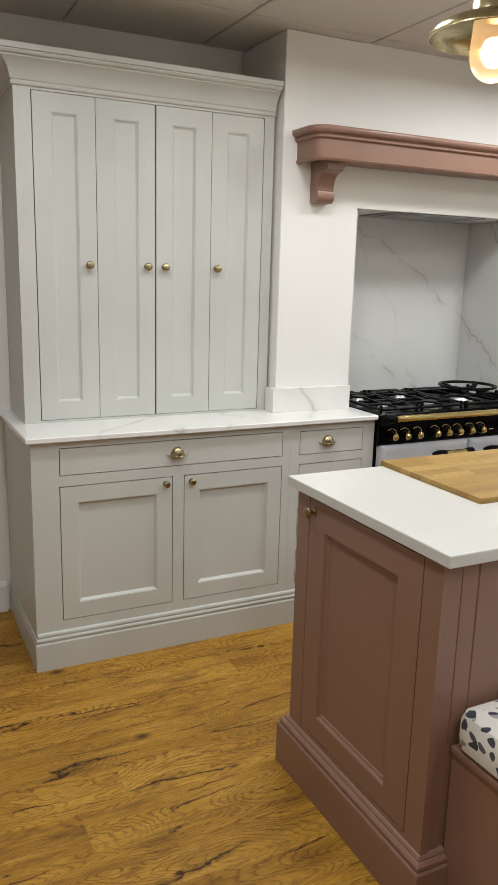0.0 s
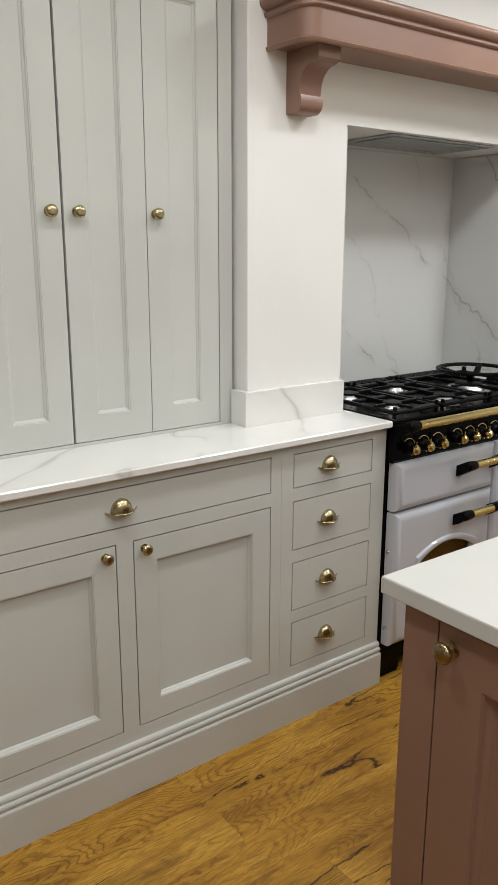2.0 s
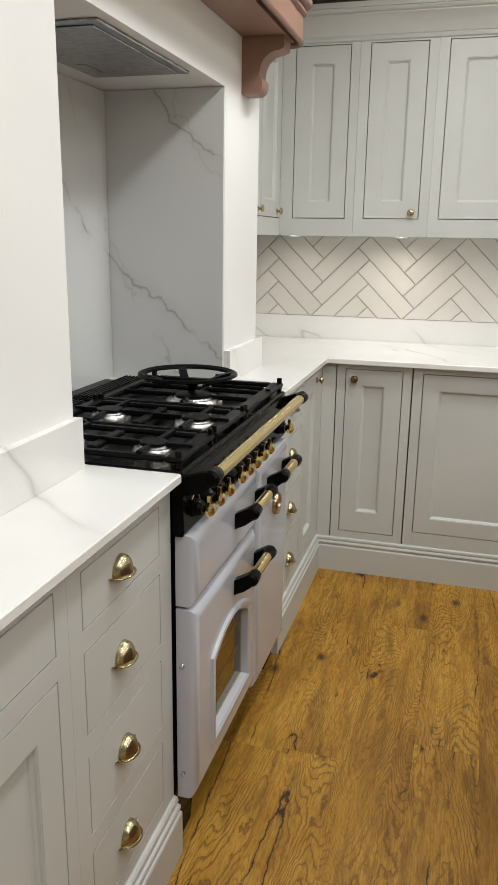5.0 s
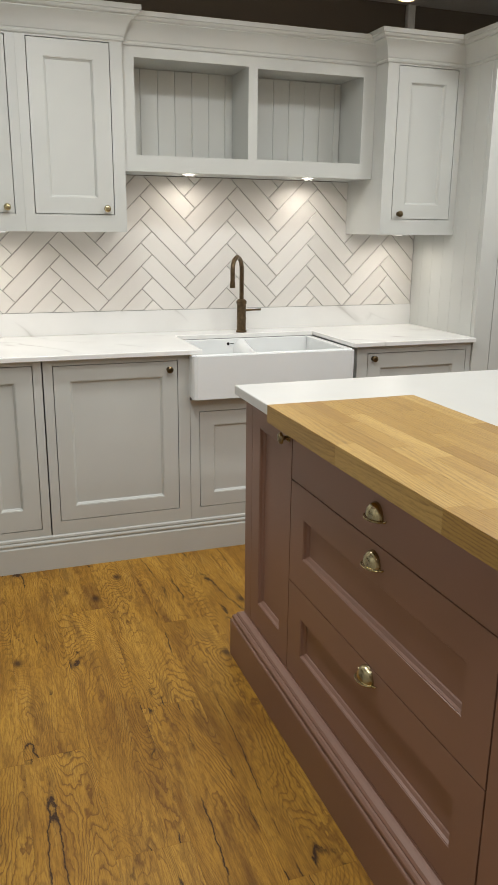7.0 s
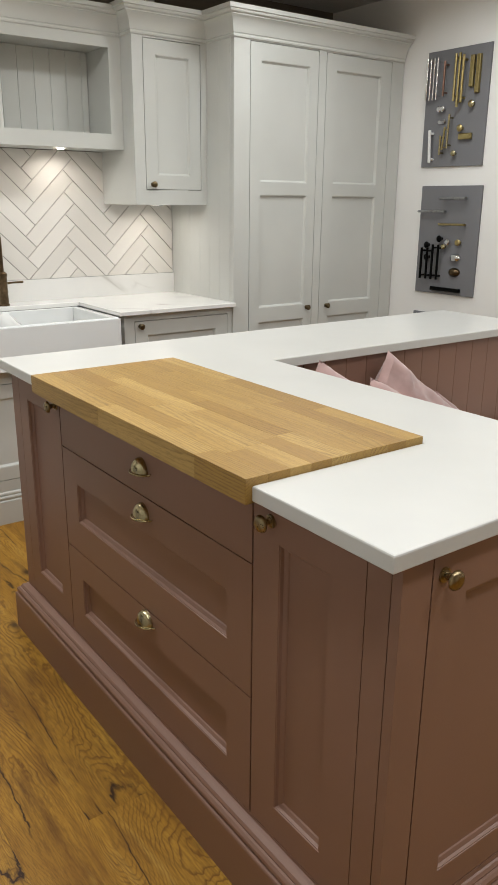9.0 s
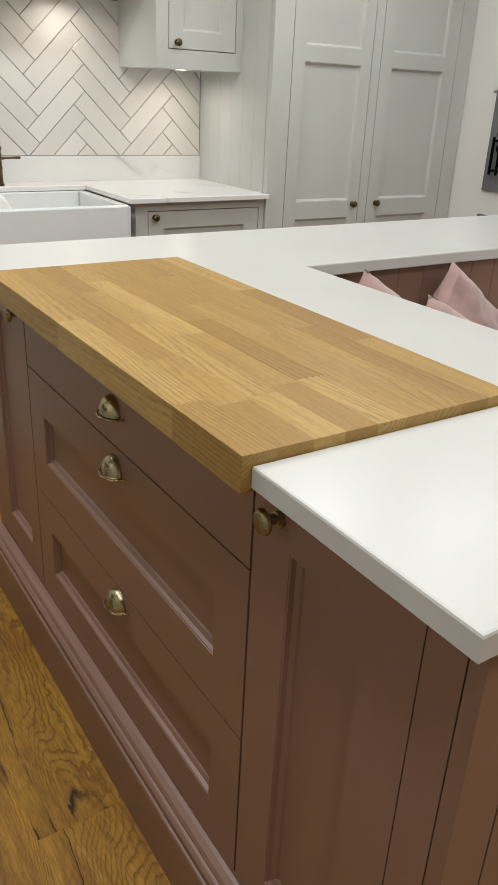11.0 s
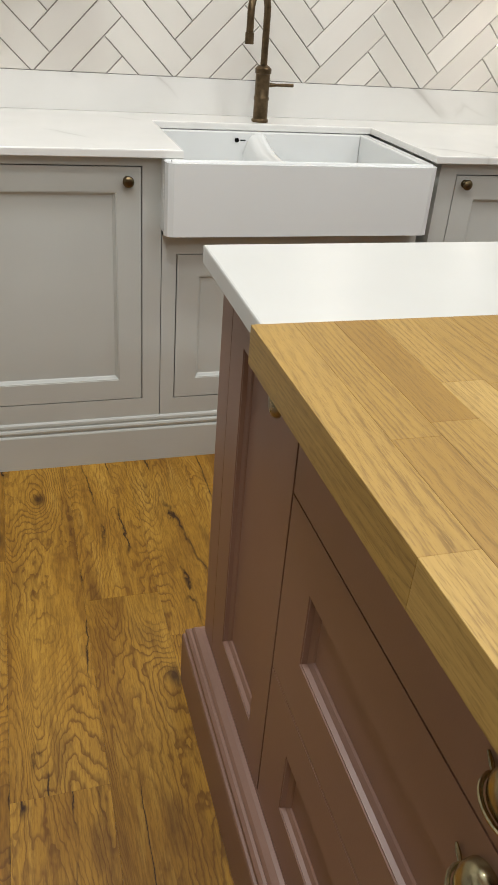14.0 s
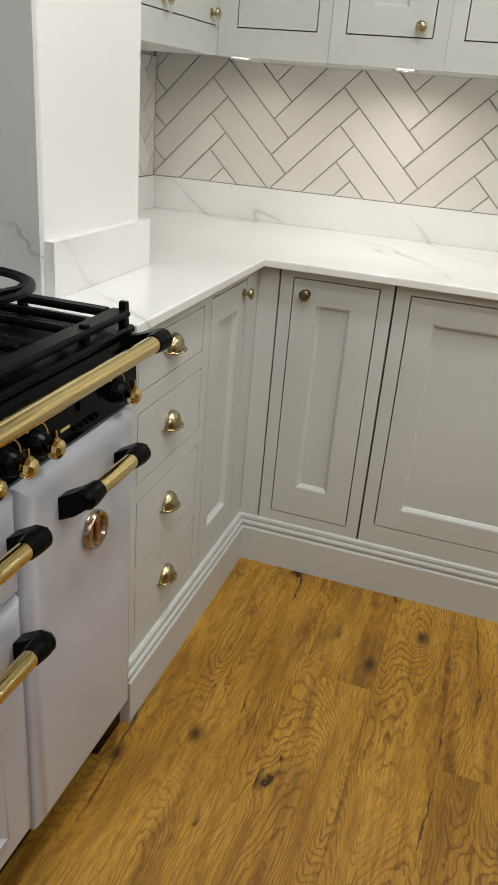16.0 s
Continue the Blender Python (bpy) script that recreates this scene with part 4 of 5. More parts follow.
pan_support(-0.432, -0.235, 0.0, 0.415, [(-0.35, 0.088), (-0.345, 0.3)])
pan_support(-0.205, 0.022, 0.0, 0.415, [(-0.096, 0.083), (-0.088, 0.317)])
bm = bmesh.new()
for a, b, c, d in ((0.043, 0.434, -0.009, 0.028), (0.043, 0.434, 0.396, 0.424), (0.043, 0.066, 0.0285, 0.3955), (0.408, 0.434, 0.0285, 0.3955),
                   (0.284, 0.298, 0.0285, 0.3955), (0.345, 0.355, 0.0285, 0.195)):
    box(bm, a, b, c, d, 0.926, 0.939, c=0.004)
for a, b, c, d in ((0.2985, 0.4075, 0.196, 0.209), (0.2, 0.2835, 0.178, 0.19), (0.0665, 0.13, 0.178, 0.19), (0.159, 0.171, 0.0285, 0.149), (0.159, 0.171, 0.219, 0.3955)):
    box(bm, a, b, c, d, 0.93, 0.943, c=0.003)
for u, v, h in ((0.427, 0.002, 0.954), (0.427, 0.2, 0.954), (0.427, 0.412, 0.954), (0.052, 0.002, 0.948), (0.3, 0.004, 0.944), (0.052, 0.412, 0.948)):
    prism(bm, [(u - 0.008, 0.9125), (u + 0.008, 0.9125), (u + 0.0065, h - 0.003), (u + 0.004, h), (u - 0.004, h), (u - 0.0065, h - 0.003)], 1, v - 0.006, v + 0.006)
part("pan_support", bm, M_IRON, rc, "cast-iron pan support")
for u0, u1 in ((-0.432, -0.24), (-0.2, 0.03), (0.06, 0.425)):
    bm = bmesh.new()
    box(bm, u0, u1, 0.445, 0.515, 0.912, 0.93, c=0.004)
    for k in range(5):
        box(bm, u0 + 0.01, u1 - 0.01, 0.45 + 0.0125 * k, 0.455 + 0.0125 * k, 0.93, 0.934)
    part("vent_grille", bm, M_IRON, rc)
wok = thing("wok_ring", pose(2.83, 3.062, 0.9445), "black cast-iron wok ring resting on the hob's pan support", "wok ring")
part("ring", lathe(bmesh.new(), [(0.125, 0.031), (0.127, 0.036), (0.137, 0.041), (0.145, 0.038), (0.146, 0.032), (0.138, 0.028), (0.127, 0.028), (0.125, 0.031)], 40), M_IRON, wok, smooth=True)
for k in range(4):
    a = math.pi / 2 * k + 0.5
    bm = prism(bmesh.new(), [(0.05, 0.0), (0.07, 0.0), (0.125, 0.026), (0.125, 0.036), (0.1, 0.03), (0.05, 0.012)], 1, -0.011, 0.011)
    part("claw", bm, M_IRON, wok, at=pose(0, 0, 0, 0, 0, math.degrees(a)))

# ---- east run (units face the room's west) ----
E = FACING_EAST


def ydoor(ya, yb, z0, z1, panel, hard, kind="door"):
    """A front between world y values; panel likewise."""
    ps = [(-panel[0], -panel[1], panel[2], panel[3])] if panel else []
    return (kind, -ya, -yb, z0, z1, ps, [(s, -y, z) for s, y, z in hard])


structure("trim_filler", boxmesh(FE, 4.3, 2.779, 2.834, 0.002, 0.889), M_GREY, "soft grey filler strip in the corner")
unit("base_cabinet", E, FE, -2.7745, -2.479, 0.002, 0.889, 0.57,
     [ydoor(2.741, 2.513, 0.178, 0.868, (2.674, 2.582, 0.268, 0.803), [("knob", 2.703, 0.828)])],
     "soft grey base cabinet with one narrow panelled door", metalwork=M_AGED, group="sink run base cabinets")
unit("base_cabinet", E, FE, -2.4735, -1.873, 0.002, 0.889, 0.57,
     [ydoor(2.437, 1.923, 0.205, 0.864, (2.373, 1.989, 0.268, 0.8), [("knob", 1.961, 0.828)])],
     "soft grey base cabinet with one wide panelled door", metalwork=M_AGED, group="sink run base cabinets")
unit("sink_cabinet", E, FE, -1.871, -1.122, 0.002, 0.69, 0.57,
     [ydoor(1.831, 1.506, 0.2, 0.637, (1.768, 1.57, 0.262, 0.575), [("knob", 1.54, 0.6)]),
      ydoor(1.49, 1.162, 0.2, 0.637, (1.426, 1.226, 0.262, 0.575), [("knob", 1.45, 0.6)])],
     "soft grey cabinet with two short doors under the sink", metalwork=M_AGED, group="sink run base cabinets")
unit("base_cabinet", E, FE, -1.083, -0.474, 0.002, 0.885, 0.57,
     [ydoor(1.03, 0.5, 0.2, 0.855, (0.962, 0.57, 0.265, 0.787), [("knob", 0.999, 0.83)])],
     "soft grey base cabinet between the sink and the tall cupboard", metalwork=M_AGED, group="sink run base cabinets")
tall = [ydoor(0.378, -0.05, 0.16, 2.118, (0.312, 0.008, 1.49, 2.04), [("knob", -0.012, 0.852)]),
        ydoor(-0.098, -0.566, 0.16, 2.118, (-0.168, -0.49, 1.49, 2.04), [("knob", -0.154, 0.852)])]
for i, (a, b) in enumerate(((0.312, 0.008), (-0.168, -0.49))):
    tall[i][5].extend([(-a, -b, 0.868, 1.43), (-a, -b, 0.225, 0.795)])
larder = unit("larder_cupboard", E, 3.76, -0.472, 0.655, 0.0, 2.16, 0.598, tall, "tall soft grey larder cupboard with two panelled doors", "cupboard", metalwork=M_AGED)
u = 0.028
while u < 0.58:
    part("side_board", boxmesh(-0.0035, 0.0, u, min(u + 0.0935, 0.584), 0.02, 2.13, c=0.0009), M_GREY, larder)
    u += 0.094
cornice([(XW, 0.472), (3.76, 0.472), (3.76, -0.655)], 2.135, "soft grey moulded cornice on the larder cupboard")

# wall cabinets
EU_, UZ0, UZ1, DZ0, DZ1 = 4.065, 1.378, 2.155, 1.448, 2.114


def upper(y0, y1, door, panel, hard, label):
    return unit("wall_cabinet", E, EU_, -y0, -y1, UZ0, UZ1, XW - EU_ - 0.001, [ydoor(*door, DZ0, DZ1, (*panel, 1.514, 2.047), hard)], label, group="wall cabinets")


upper(3.0995, 2.786, (3.046, 2.821), (2.98, 2.886), [], "soft grey wall cabinet in the corner above the herringbone tiles")
upper(2.785, 2.4805, (2.745, 2.518), (2.68, 2.586), [("knob", 2.55, 1.473)], "soft grey wall cabinet with one narrow panelled door")
upper(2.48, 2.062, (2.441, 2.112), (2.377, 2.18), [("knob", 2.146, 1.473)], "soft grey wall cabinet with one panelled door")
unit("wall_cabinet", E, 3.993, -0.88, -0.474, UZ0, UZ1, XW - 3.993 - 0.001, [ydoor(0.824, 0.508, DZ0, DZ1, (0.758, 0.572, 1.514, 2.047), [("knob", 0.786, 1.473)])],
     "soft grey wall cabinet beside the larder cupboard", metalwork=M_AGED, group="wall cabinets")
unit("wall_cabinet", FACING_NORTH, 3.1, 3.457, 4.064, UZ0, UZ1, YN - 3.1 - 0.001,
     [("door", 3.49, 3.75, DZ0, DZ1, [(3.55, 3.69, 1.514, 2.047)], [("knob", 3.705, 1.475)]),
      ("door", 3.76, 4.045, DZ0, DZ1, [(3.82, 3.985, 1.514, 2.047)], [("knob", 4.008, 1.475)])],
     "soft grey two-door wall cabinet beside the chimney breast", group="wall cabinets")
cornice([(3.46, 3.1), (EU_, 3.1), (EU_, 2.062), (XW, 2.062)], 2.135, "soft grey moulded cornice on the wall cabinets")
cornice([(4.1, 2.06), (4.1, 0.882)], 2.13, "soft grey moulded cornice on the open shelf", k=0.95)
cornice([(XW, 0.88), (3.993, 0.88), (3.993, 0.474)], 2.135, "soft grey moulded cornice on the wall cabinet")
structure("trim_conduit", boxmesh(XW - 0.03, XW - 0.0005, 0.56, 0.6, 2.2, CEIL - 0.002, c=0.002), M_WHITEPLASTIC, "white cable trunking up the wall")

# open shelf unit
sh = thing("open_shelf_unit", spot_of(E, -2.06, 4.1), "soft grey open shelf unit with two compartments over the sink", "shelf")
SW, SD = 2.06 - 0.8815, XW - 4.1 - 0.001
holes = [(2.06 - 2.007, 2.06 - 1.503, 1.696, 2.075), (2.06 - 1.46, 2.06 - 0.944, 1.698, 2.07)]
part("face_frame", face_frame(SW, 1.63, 2.14, holes), M_GREY, sh)
part("side", boxmesh(0, 0.045, 0.0205, SD, 1.632, 2.14), M_GREY, sh)
part("side", boxmesh(SW - 0.058, SW, 0.0205, SD, 1.632, 2.14), M_GREY, sh)
part("top", boxmesh(0.046, SW - 0.059, 0.0205, SD, 2.08, 2.14), M_GREY, sh)
part("bottom", boxmesh(0.046, SW - 0.059, 0.0205, SD, 1.632, 1.69), M_GREY, sh)
part("divider", boxmesh(0.562, 0.596, 0.0205, SD - 0.02, 1.691, 2.079), M_GREY, sh)
u = 0.0465
while u < SW - 0.07:
    e = min(u + 0.08, SW - 0.0595)
    part("back_board", boxmesh(u, e - 0.0005, SD - 0.018, SD - 0.001, 1.691, 2.079, c=0.0025), M_GREY, sh)
    u = e


def downlighter(x, y, z, watts, tx=0.0):
    """A flush round fitting under a cabinet, with its lamp."""
    f = thing("cabinet_light", pose(x, y, z), "small round steel downlight under a cabinet", "light", "cabinet lights")
    part("rim", lathe(bmesh.new(), [(0.024, -0.004), (0.03, -0.005), (0.033, -0.0005), (0.024, -0.0005)], 24), M_CHROME, f, smooth=True)
    part("lens", lathe(bmesh.new(), [(0.0, -0.003), (0.0235, -0.003)], 24), M_LED, f)
    lamp("cabinet_beam", (x, y, z - 0.012), (x + tx, y, z - 1), watts, 0.05, 165, (1.0, 0.94, 0.86))


downlighter(4.215, 1.745, 1.6295, 0.52, 0.02)
downlighter(4.215, 1.16, 1.6295, 0.52, 0.02)
downlighter(4.17, 0.67, 1.3775, 0.6)
downlighter(4.12, 2.585, 1.3775, 0.8, 0.0)
# extra fitting and lamp, added only to brighten the corner tiles
downlighter(4.12, 3.05, 1.3775, 0.35, 0.0)

# sink and tap
sk = thing("belfast_sink", pose(3.70, 1.5015, 0), "white fireclay double-bowl farmhouse sink", "sink")
S0, S1, SX = -0.374, 0.374, 0.505
bm = prism(bmesh.new(), [(0.0, S0 + 0.02), (0.006, S0 + 0.006), (0.02, S0), (0.032, S0), (0.032, S1), (0.02, S1), (0.006, S1 - 0.006), (0.0, S1 - 0.02)], 2, 0.703, 0.885)
part("apron", bm, M_CERAMIC, sk, "smooth white apron front")
for a, b in ((S0, S0 + 0.03), (S1 - 0.03, S1)):
    part("side_wall", boxmesh(0.0325, SX, a, b, 0.703, 0.888, c=0.004), M_CERAMIC, sk)
part("back_wall", boxmesh(SX - 0.03, SX, S0 + 0.0305, S1 - 0.0305, 0.703, 0.888, c=0.004), M_CERAMIC, sk)
part("basin_floor", boxmesh(0.0325, SX - 0.0305, S0 + 0.0305, S1 - 0.0305, 0.703, 0.725), M_CERAMIC, sk)
bm = bmesh.new()
rings = []
for k in range(13):
    f = k / 12
    x, h = 0.0325 + (SX - 0.063) * f, 0.85 + 0.034 * abs(2 * f - 1) ** 2.5
    rings.append([bm.verts.new((x, y, z)) for y, z in ((-0.056, 0.7252), (-0.044, h - 0.055), (-0.034, h - 0.022), (-0.022, h - 0.006), (-0.008, h), (0.008, h), (0.022, h - 0.006), (0.034, h - 0.022), (0.044, h - 0.055), (0.056, 0.7252))])
for a, b in zip(rings, rings[1:]):
    for k in range(10):
        bm.faces.new((a[k], a[(k + 1) % 10], b[(k + 1) % 10], b[k]))
bm.faces.new(rings[0])
bm.faces.new(rings[-1])
part("divider", bm, M_CERAMIC, sk, "rounded saddle between the two bowls", smooth=True)
part("rim", tube(bmesh.new(), [(0.016, S0 + 0.016, 0.8835), (0.016, S1 - 0.016, 0.8835)], 0.0085, 12), M_CERAMIC, sk, smooth=True)
part("maker_mark", lathe(bmesh.new(), [(0, 0.0012), (0.007, 0.0012), (0.007, 0)], 16, pose(SX - 0.0302, 0.068, 0.864, 0, -90, 0)), M_PLASTIC, sk, "small round dark maker's mark")
part("maker_lettering", boxmesh(SX - 0.0312, SX - 0.0302, 0.04, 0.057, 0.8625, 0.8655), M_PLASTIC, sk)
for y in (-0.17, 0.22):
    part("waste", lathe(bmesh.new(), [(0.0, 0.728), (0.03, 0.728), (0.04, 0.7265), (0.042, 0.7255)], 20, pose(0.24, y, 0)), M_CHROME, sk, smooth=True)
tp = thing("tap", pose(4.235, 1.482, 0.9105), "aged bronze swan-neck kitchen tap behind the sink", "tap")
part("base", lathe(bmesh.new(), [(0, 0), (0.026, 0), (0.027, 0.006), (0.023, 0.01), (0.022, 0.06), (0.0235, 0.063), (0.0235, 0.07), (0.022, 0.073), (0.022, 0.135), (0.025, 0.138), (0.025, 0.15), (0.019, 0.156), (0.013, 0.16), (0, 0.16)], 24), M_BRONZE, tp, smooth=True)
sd = Vector((-0.76, 0.65, 0)).normalized()
pts = [Vector((0, 0, 0.155)), Vector((0, 0, 0.3))]
for k in range(1, 13):
    a = math.pi * k / 12
    pts.append(sd * 0.058 * (1 - math.cos(a)) + Vector((0, 0, 0.3 + 0.058 * math.sin(a))))
pts.append(pts[-1] + Vector((0, 0, -0.055)))
part("spout", tube(bmesh.new(), pts, 0.0105, 16), M_BRONZE, tp, smooth=True)
part("nozzle", tube(bmesh.new(), [pts[-1] + Vector((0, 0, 0.004)), pts[-1] - Vector((0, 0, 0.026))], [0.0125, 0.013], 16), M_BRONZE, tp, smooth=True)
part("lever", tube(bmesh.new(), [(0, -0.02, 0.105), (0, -0.045, 0.106), (0, -0.1, 0.107)], [0.007, 0.0045, 0.0055], 12), M_BRONZE, tp, smooth=True)

# ---- island ----
IX0, IX1, IY0, IT = 1.207, 2.885, 1.275, 0.93
LEGX, LEGY = 2.392, -0.09
S = FACING_SOUTH
isl = thing("island_cabinet", spot_of(S, -2.845, -1.945), "dusty pink island cabinet with drawers between two doors", "kitchen island")
X = lambda x: 2.845 - x
wi = X(1.22)
part("body", carcass_shell(wi - 0.022, 0.595, 0.002, 0.899), M_PINK, isl)
fronts = [("door", 2.787, 2.479, 0.178, 0.892, [(2.722, 2.545, 0.26, 0.83)], ("knob", 2.505, 0.857)),
          ("drawer_front", 2.476, 1.588, 0.7505, 0.892, [], ("cup", 2.012, 0.824)),
          ("drawer_front", 2.476, 1.588, 0.4575, 0.7495, [(2.39, 1.672, 0.55, 0.663)], ("cup", 2.012, 0.714)),
          ("drawer_front", 2.476, 1.588, 0.178, 0.4565, [(2.39, 1.672, 0.262, 0.376)], ("cup", 2.012, 0.436)),
          ("door", 1.585, 1.292, 0.178, 0.892, [(1.508, 1.372, 0.25, 0.82)], ("knob", 1.533, 0.857))]
part("face_frame", face_frame(wi - 0.022, 0.002, 0.899, [(X(2.788), X(1.291), 0.177, 0.893)]), M_PINK, isl)
for kind, a, b, c, d, ps, (sort, hx, hz) in fronts:
    q = [(X(p[0]), X(p[1]), p[2], p[3]) for p in ps]
    ft = part(kind, shaker(X(a) + 0.0009, X(b) - 0.0009, c + 0.0011, d - 0.0011, q, drop=0.014, mould=0.0145), M_PINK, isl)
    for p in q:
        part("panel", panel_sheet(p, 0.014, 0.0145), M_PINK, ft)
    if sort == "knob":
        knob(ft, X(hx), hz, M_KNOB, "round aged brass knob", scale=1.15)
    else:
        cup_handle(ft, X(hx), hz, M_ANTIQUE, "antique brass cup handle")
endc = thing("island_end_cabinet", spot_of(E, -1.945, 1.22), "dusty pink end cabinet of the island with one tall panelled door", "cabinet")
Y = lambda y: 1.945 - y
hole = (Y(1.88), Y(1.37), 0.178, 0.894)
part("face_frame", face_frame(1.945 - 1.305, 0.002, 0.899, [hole]), M_PINK, endc)
p = (Y(1.795), Y(1.462), 0.245, 0.812)
ft = part("door", shaker(hole[0] + GAP, hole[1] - GAP, hole[2] + GAP, hole[3] - GAP, [p], drop=0.012, mould=0.016), M_PINK, endc)
part("panel", panel_sheet(p, 0.012, 0.016), M_PINK, ft)
knob(ft, Y(1.852), 0.856, M_KNOB, "round aged brass knob", scale=1.15)
structure("baseboard_island", sweep(bmesh.new(), [(2.883, LEGY + 0.02), (2.883, 1.982), (1.196, 1.982), (1.196, 1.283), (1.289, 1.283)], PINKPLINTH), M_PINK, "dusty pink moulded plinth round the island")
# tongue-and-groove back of the island, towards the bench
backp = thing("island_back_panel", pose(1.22, 1.317, 0), "dusty pink tongue-and-groove panelling behind the bench", "panelling")
part("post", boxmesh(0.0205, 0.058, -0.008, 0.02, 0.002, 0.899, c=0.003), M_PINK, backp)
u = 0.0585
while u < LEGX + 0.02 - 1.22:
    e = min(u + (0.05 if u < 0.06 else 0.095), LEGX + 0.02 - 1.22)
    part("board", boxmesh(u, e - 0.0004, -0.006, 0.016, 0.1, 0.899, c=0.0028), M_PINK, backp)
    u = e
legp = thing("panelled_peninsula", pose(2.42, 1.32, 0), "dusty pink tongue-and-groove panelled leg of the island", "panelling")
part("body", boxmesh(0.02, 0.42, LEGY + 0.05 - 1.32, 0.028, 0.0, 0.899), M_PINK, legp)
v = -0.001
while v > LEGY + 0.06 - 1.32:
    e = max(v - 0.095, LEGY + 0.05 - 1.32)
    part("board", boxmesh(0.0, 0.0195, e + 0.0004, v, 0.1, 0.899, c=0.0022), M_PINK, legp)
    v = e
# worktop of the island, cut out for the oak board
BX0, BX1, BY0 = 1.541, 2.535, 1.55
isl_top = thing("island_worktop", pose(0, 0, 0), "thick off-white quartz L-shaped island worktop", "worktop")
TH = IT - 0.03
outline = [(IX0 - 0.003, 1.984), (BX0 - 0.001, 1.982), (BX0 - 0.001, BY0), (BX1 + 0.001, BY0), (BX1 + 0.001, 1.974), (IX1, 1.970), (IX1, LEGY), (LEGX, LEGY), (LEGX, IY0), (IX0, IY0)]


part("slab", sheet(outline, TH, IT), M_ISLAND, isl_top)

# oak chopping board set into the worktop
cb = thing("oak_worktop_board", pose(0, 0, 0), "oiled oak stave board set into the island worktop", "chopping board")
rnd = random.Random(5)
bz0, bz1 = 0.896, 0.944
rows = 9
bh = (1.996 - BY0) / rows
for r in range(rows):
    y0, y1 = BY0 + bh * r, BY0 + bh * (r + 1)
    x = BX0
    first = True
    while x < BX1 - 0.001:
        ln = rnd.uniform(0.1, 0.4) if first else rnd.uniform(0.2, 0.42)
        first = False
        e = x + ln
        if BX1 - e < 0.12:
            e = BX1
        me = boxmesh(x, e, y0, y1, bz0, bz1, c=0.0004)
        part("stave", me, M_BOARD, cb)
        x = e

# ---- bench, cushions ----
bench = thing("banquette_bench", pose(1.29, 0.85, 0), "dusty pink built-in L-shaped bench along the island", "bench")
bm = bmesh.new()
box(bm, 0.0, 1.129, 0.0, 0.454, 0.002, 0.425)
part("seat_box", bm, M_PINK, bench)
part("return_box", boxmesh(0.66, 1.129, -0.94, -0.0005, 0.002, 0.425), M_PINK, bench)
bm = boxmesh(-0.008, 1.1295, -0.01, 0.454, 0.4255, 0.445, c=0.004)
part("seat_board", bm, M_PINK, bench)
part("return_board", boxmesh(0.65, 1.1295, -0.945, -0.0105, 0.4255, 0.445, c=0.004), M_PINK, bench)


def cushion(bm, w, d, h, n=14, puff=0.75, sharp=4, crumple=0.0):
    """A stuffed pad: flat in the middle, rounded to a seam all round."""
    for side in (1, -1):
        g = []
        for i in range(n + 1):
            row = []
            for j in range(n + 1):
                a, b = i / n * 2 - 1, j / n * 2 - 1
                e = max(0.0, (1 - abs(a) ** sharp) * (1 - abs(b) ** sharp)) ** puff
                pinch = 1 - 0.05 * (1 - abs(a)) * abs(b) - 0.05 * (1 - abs(b)) * abs(a)
                wob = 0.06 * noise.noise(Vector((a * 2.3 + w * 9, b * 2.3, side)))
                fold = crumple * noise.noise(Vector((a * 3.1 + w * 31, b * 3.1 + 4, 2.2))) + 0.5 * crumple * noise.noise(Vector((a * 7 + w * 17, b * 7, side * 3)))
                fold *= 0.25 + 0.5 * e
                row.append(bm.verts.new((a * w / 2 * pinch + 0.2 * fold, b * d / 2 * pinch - 0.2 * fold, side * h / 2 * e * (1 + wob * 2) + fold)))
            g.append(row)
        for i in range(n):
            for j in range(n):
                bm.faces.new((g[i][j], g[i + 1][j], g[i + 1][j + 1], g[i][j + 1]))
    bmesh.ops.remove_doubles(bm, verts=bm.verts, dist=1e-4)
    return bm


def seat_pad(w, d, h):
    """A boxy seat pad with rounded corners and a domed top."""
    bm = bmesh.new()
    rings = []
    for o, z in ((0.018, 0.0), (0.004, 0.012), (0.0, 0.04), (0.001, h - 0.035), (0.01, h - 0.014), (0.03, h - 0.004), (0.08, h), (0.14, h + 0.003)):
        r = max(0.01, 0.045 - o)
        ring = []
        for cx, cy, a0 in ((w - o - r, d - o - r, 0), (o + r, d - o - r, 90), (o + r, o + r, 180), (w - o - r, o + r, 270)):
            for k in range(6):
                a = radians(a0 + 18 * k)
                x, y = cx + r * math.cos(a), cy + r * math.sin(a)
                wob = 0.004 * noise.noise(Vector((x * 9, y * 9, z * 12)))
                ring.append(bm.verts.new((x + wob, y + wob, max(0.0, z + wob * (z > 0)))))
        rings.append(ring)
    for a, b in zip(rings, rings[1:]):
        for k in range(len(a)):
            bm.faces.new((a[k], a[(k + 1) % len(a)], b[(k + 1) % len(b)], b[k]))
    bm.faces.new(rings[0][::-1])
    bm.faces.new(rings[-1])
    return bm


sc = thing("seat_cushion", pose(1.275, 0.86, 0.446), "white seat cushion printed with blue-grey flowers on the bench", "cushion")
bm = seat_pad(1.11, 0.44, 0.11)
part("pad", bm, M_FLORAL, sc, smooth=True)
sc2 = thing("seat_cushion", pose(1.96, 0.85, 0.446), "white seat cushion printed with blue-grey flowers on the bench's return", "cushion")
bm = seat_pad(0.44, 0.92, 0.11)
for v in bm.verts:
    v.co.y -= 0.93
part("pad", bm, M_FLORAL, sc2, smooth=True)


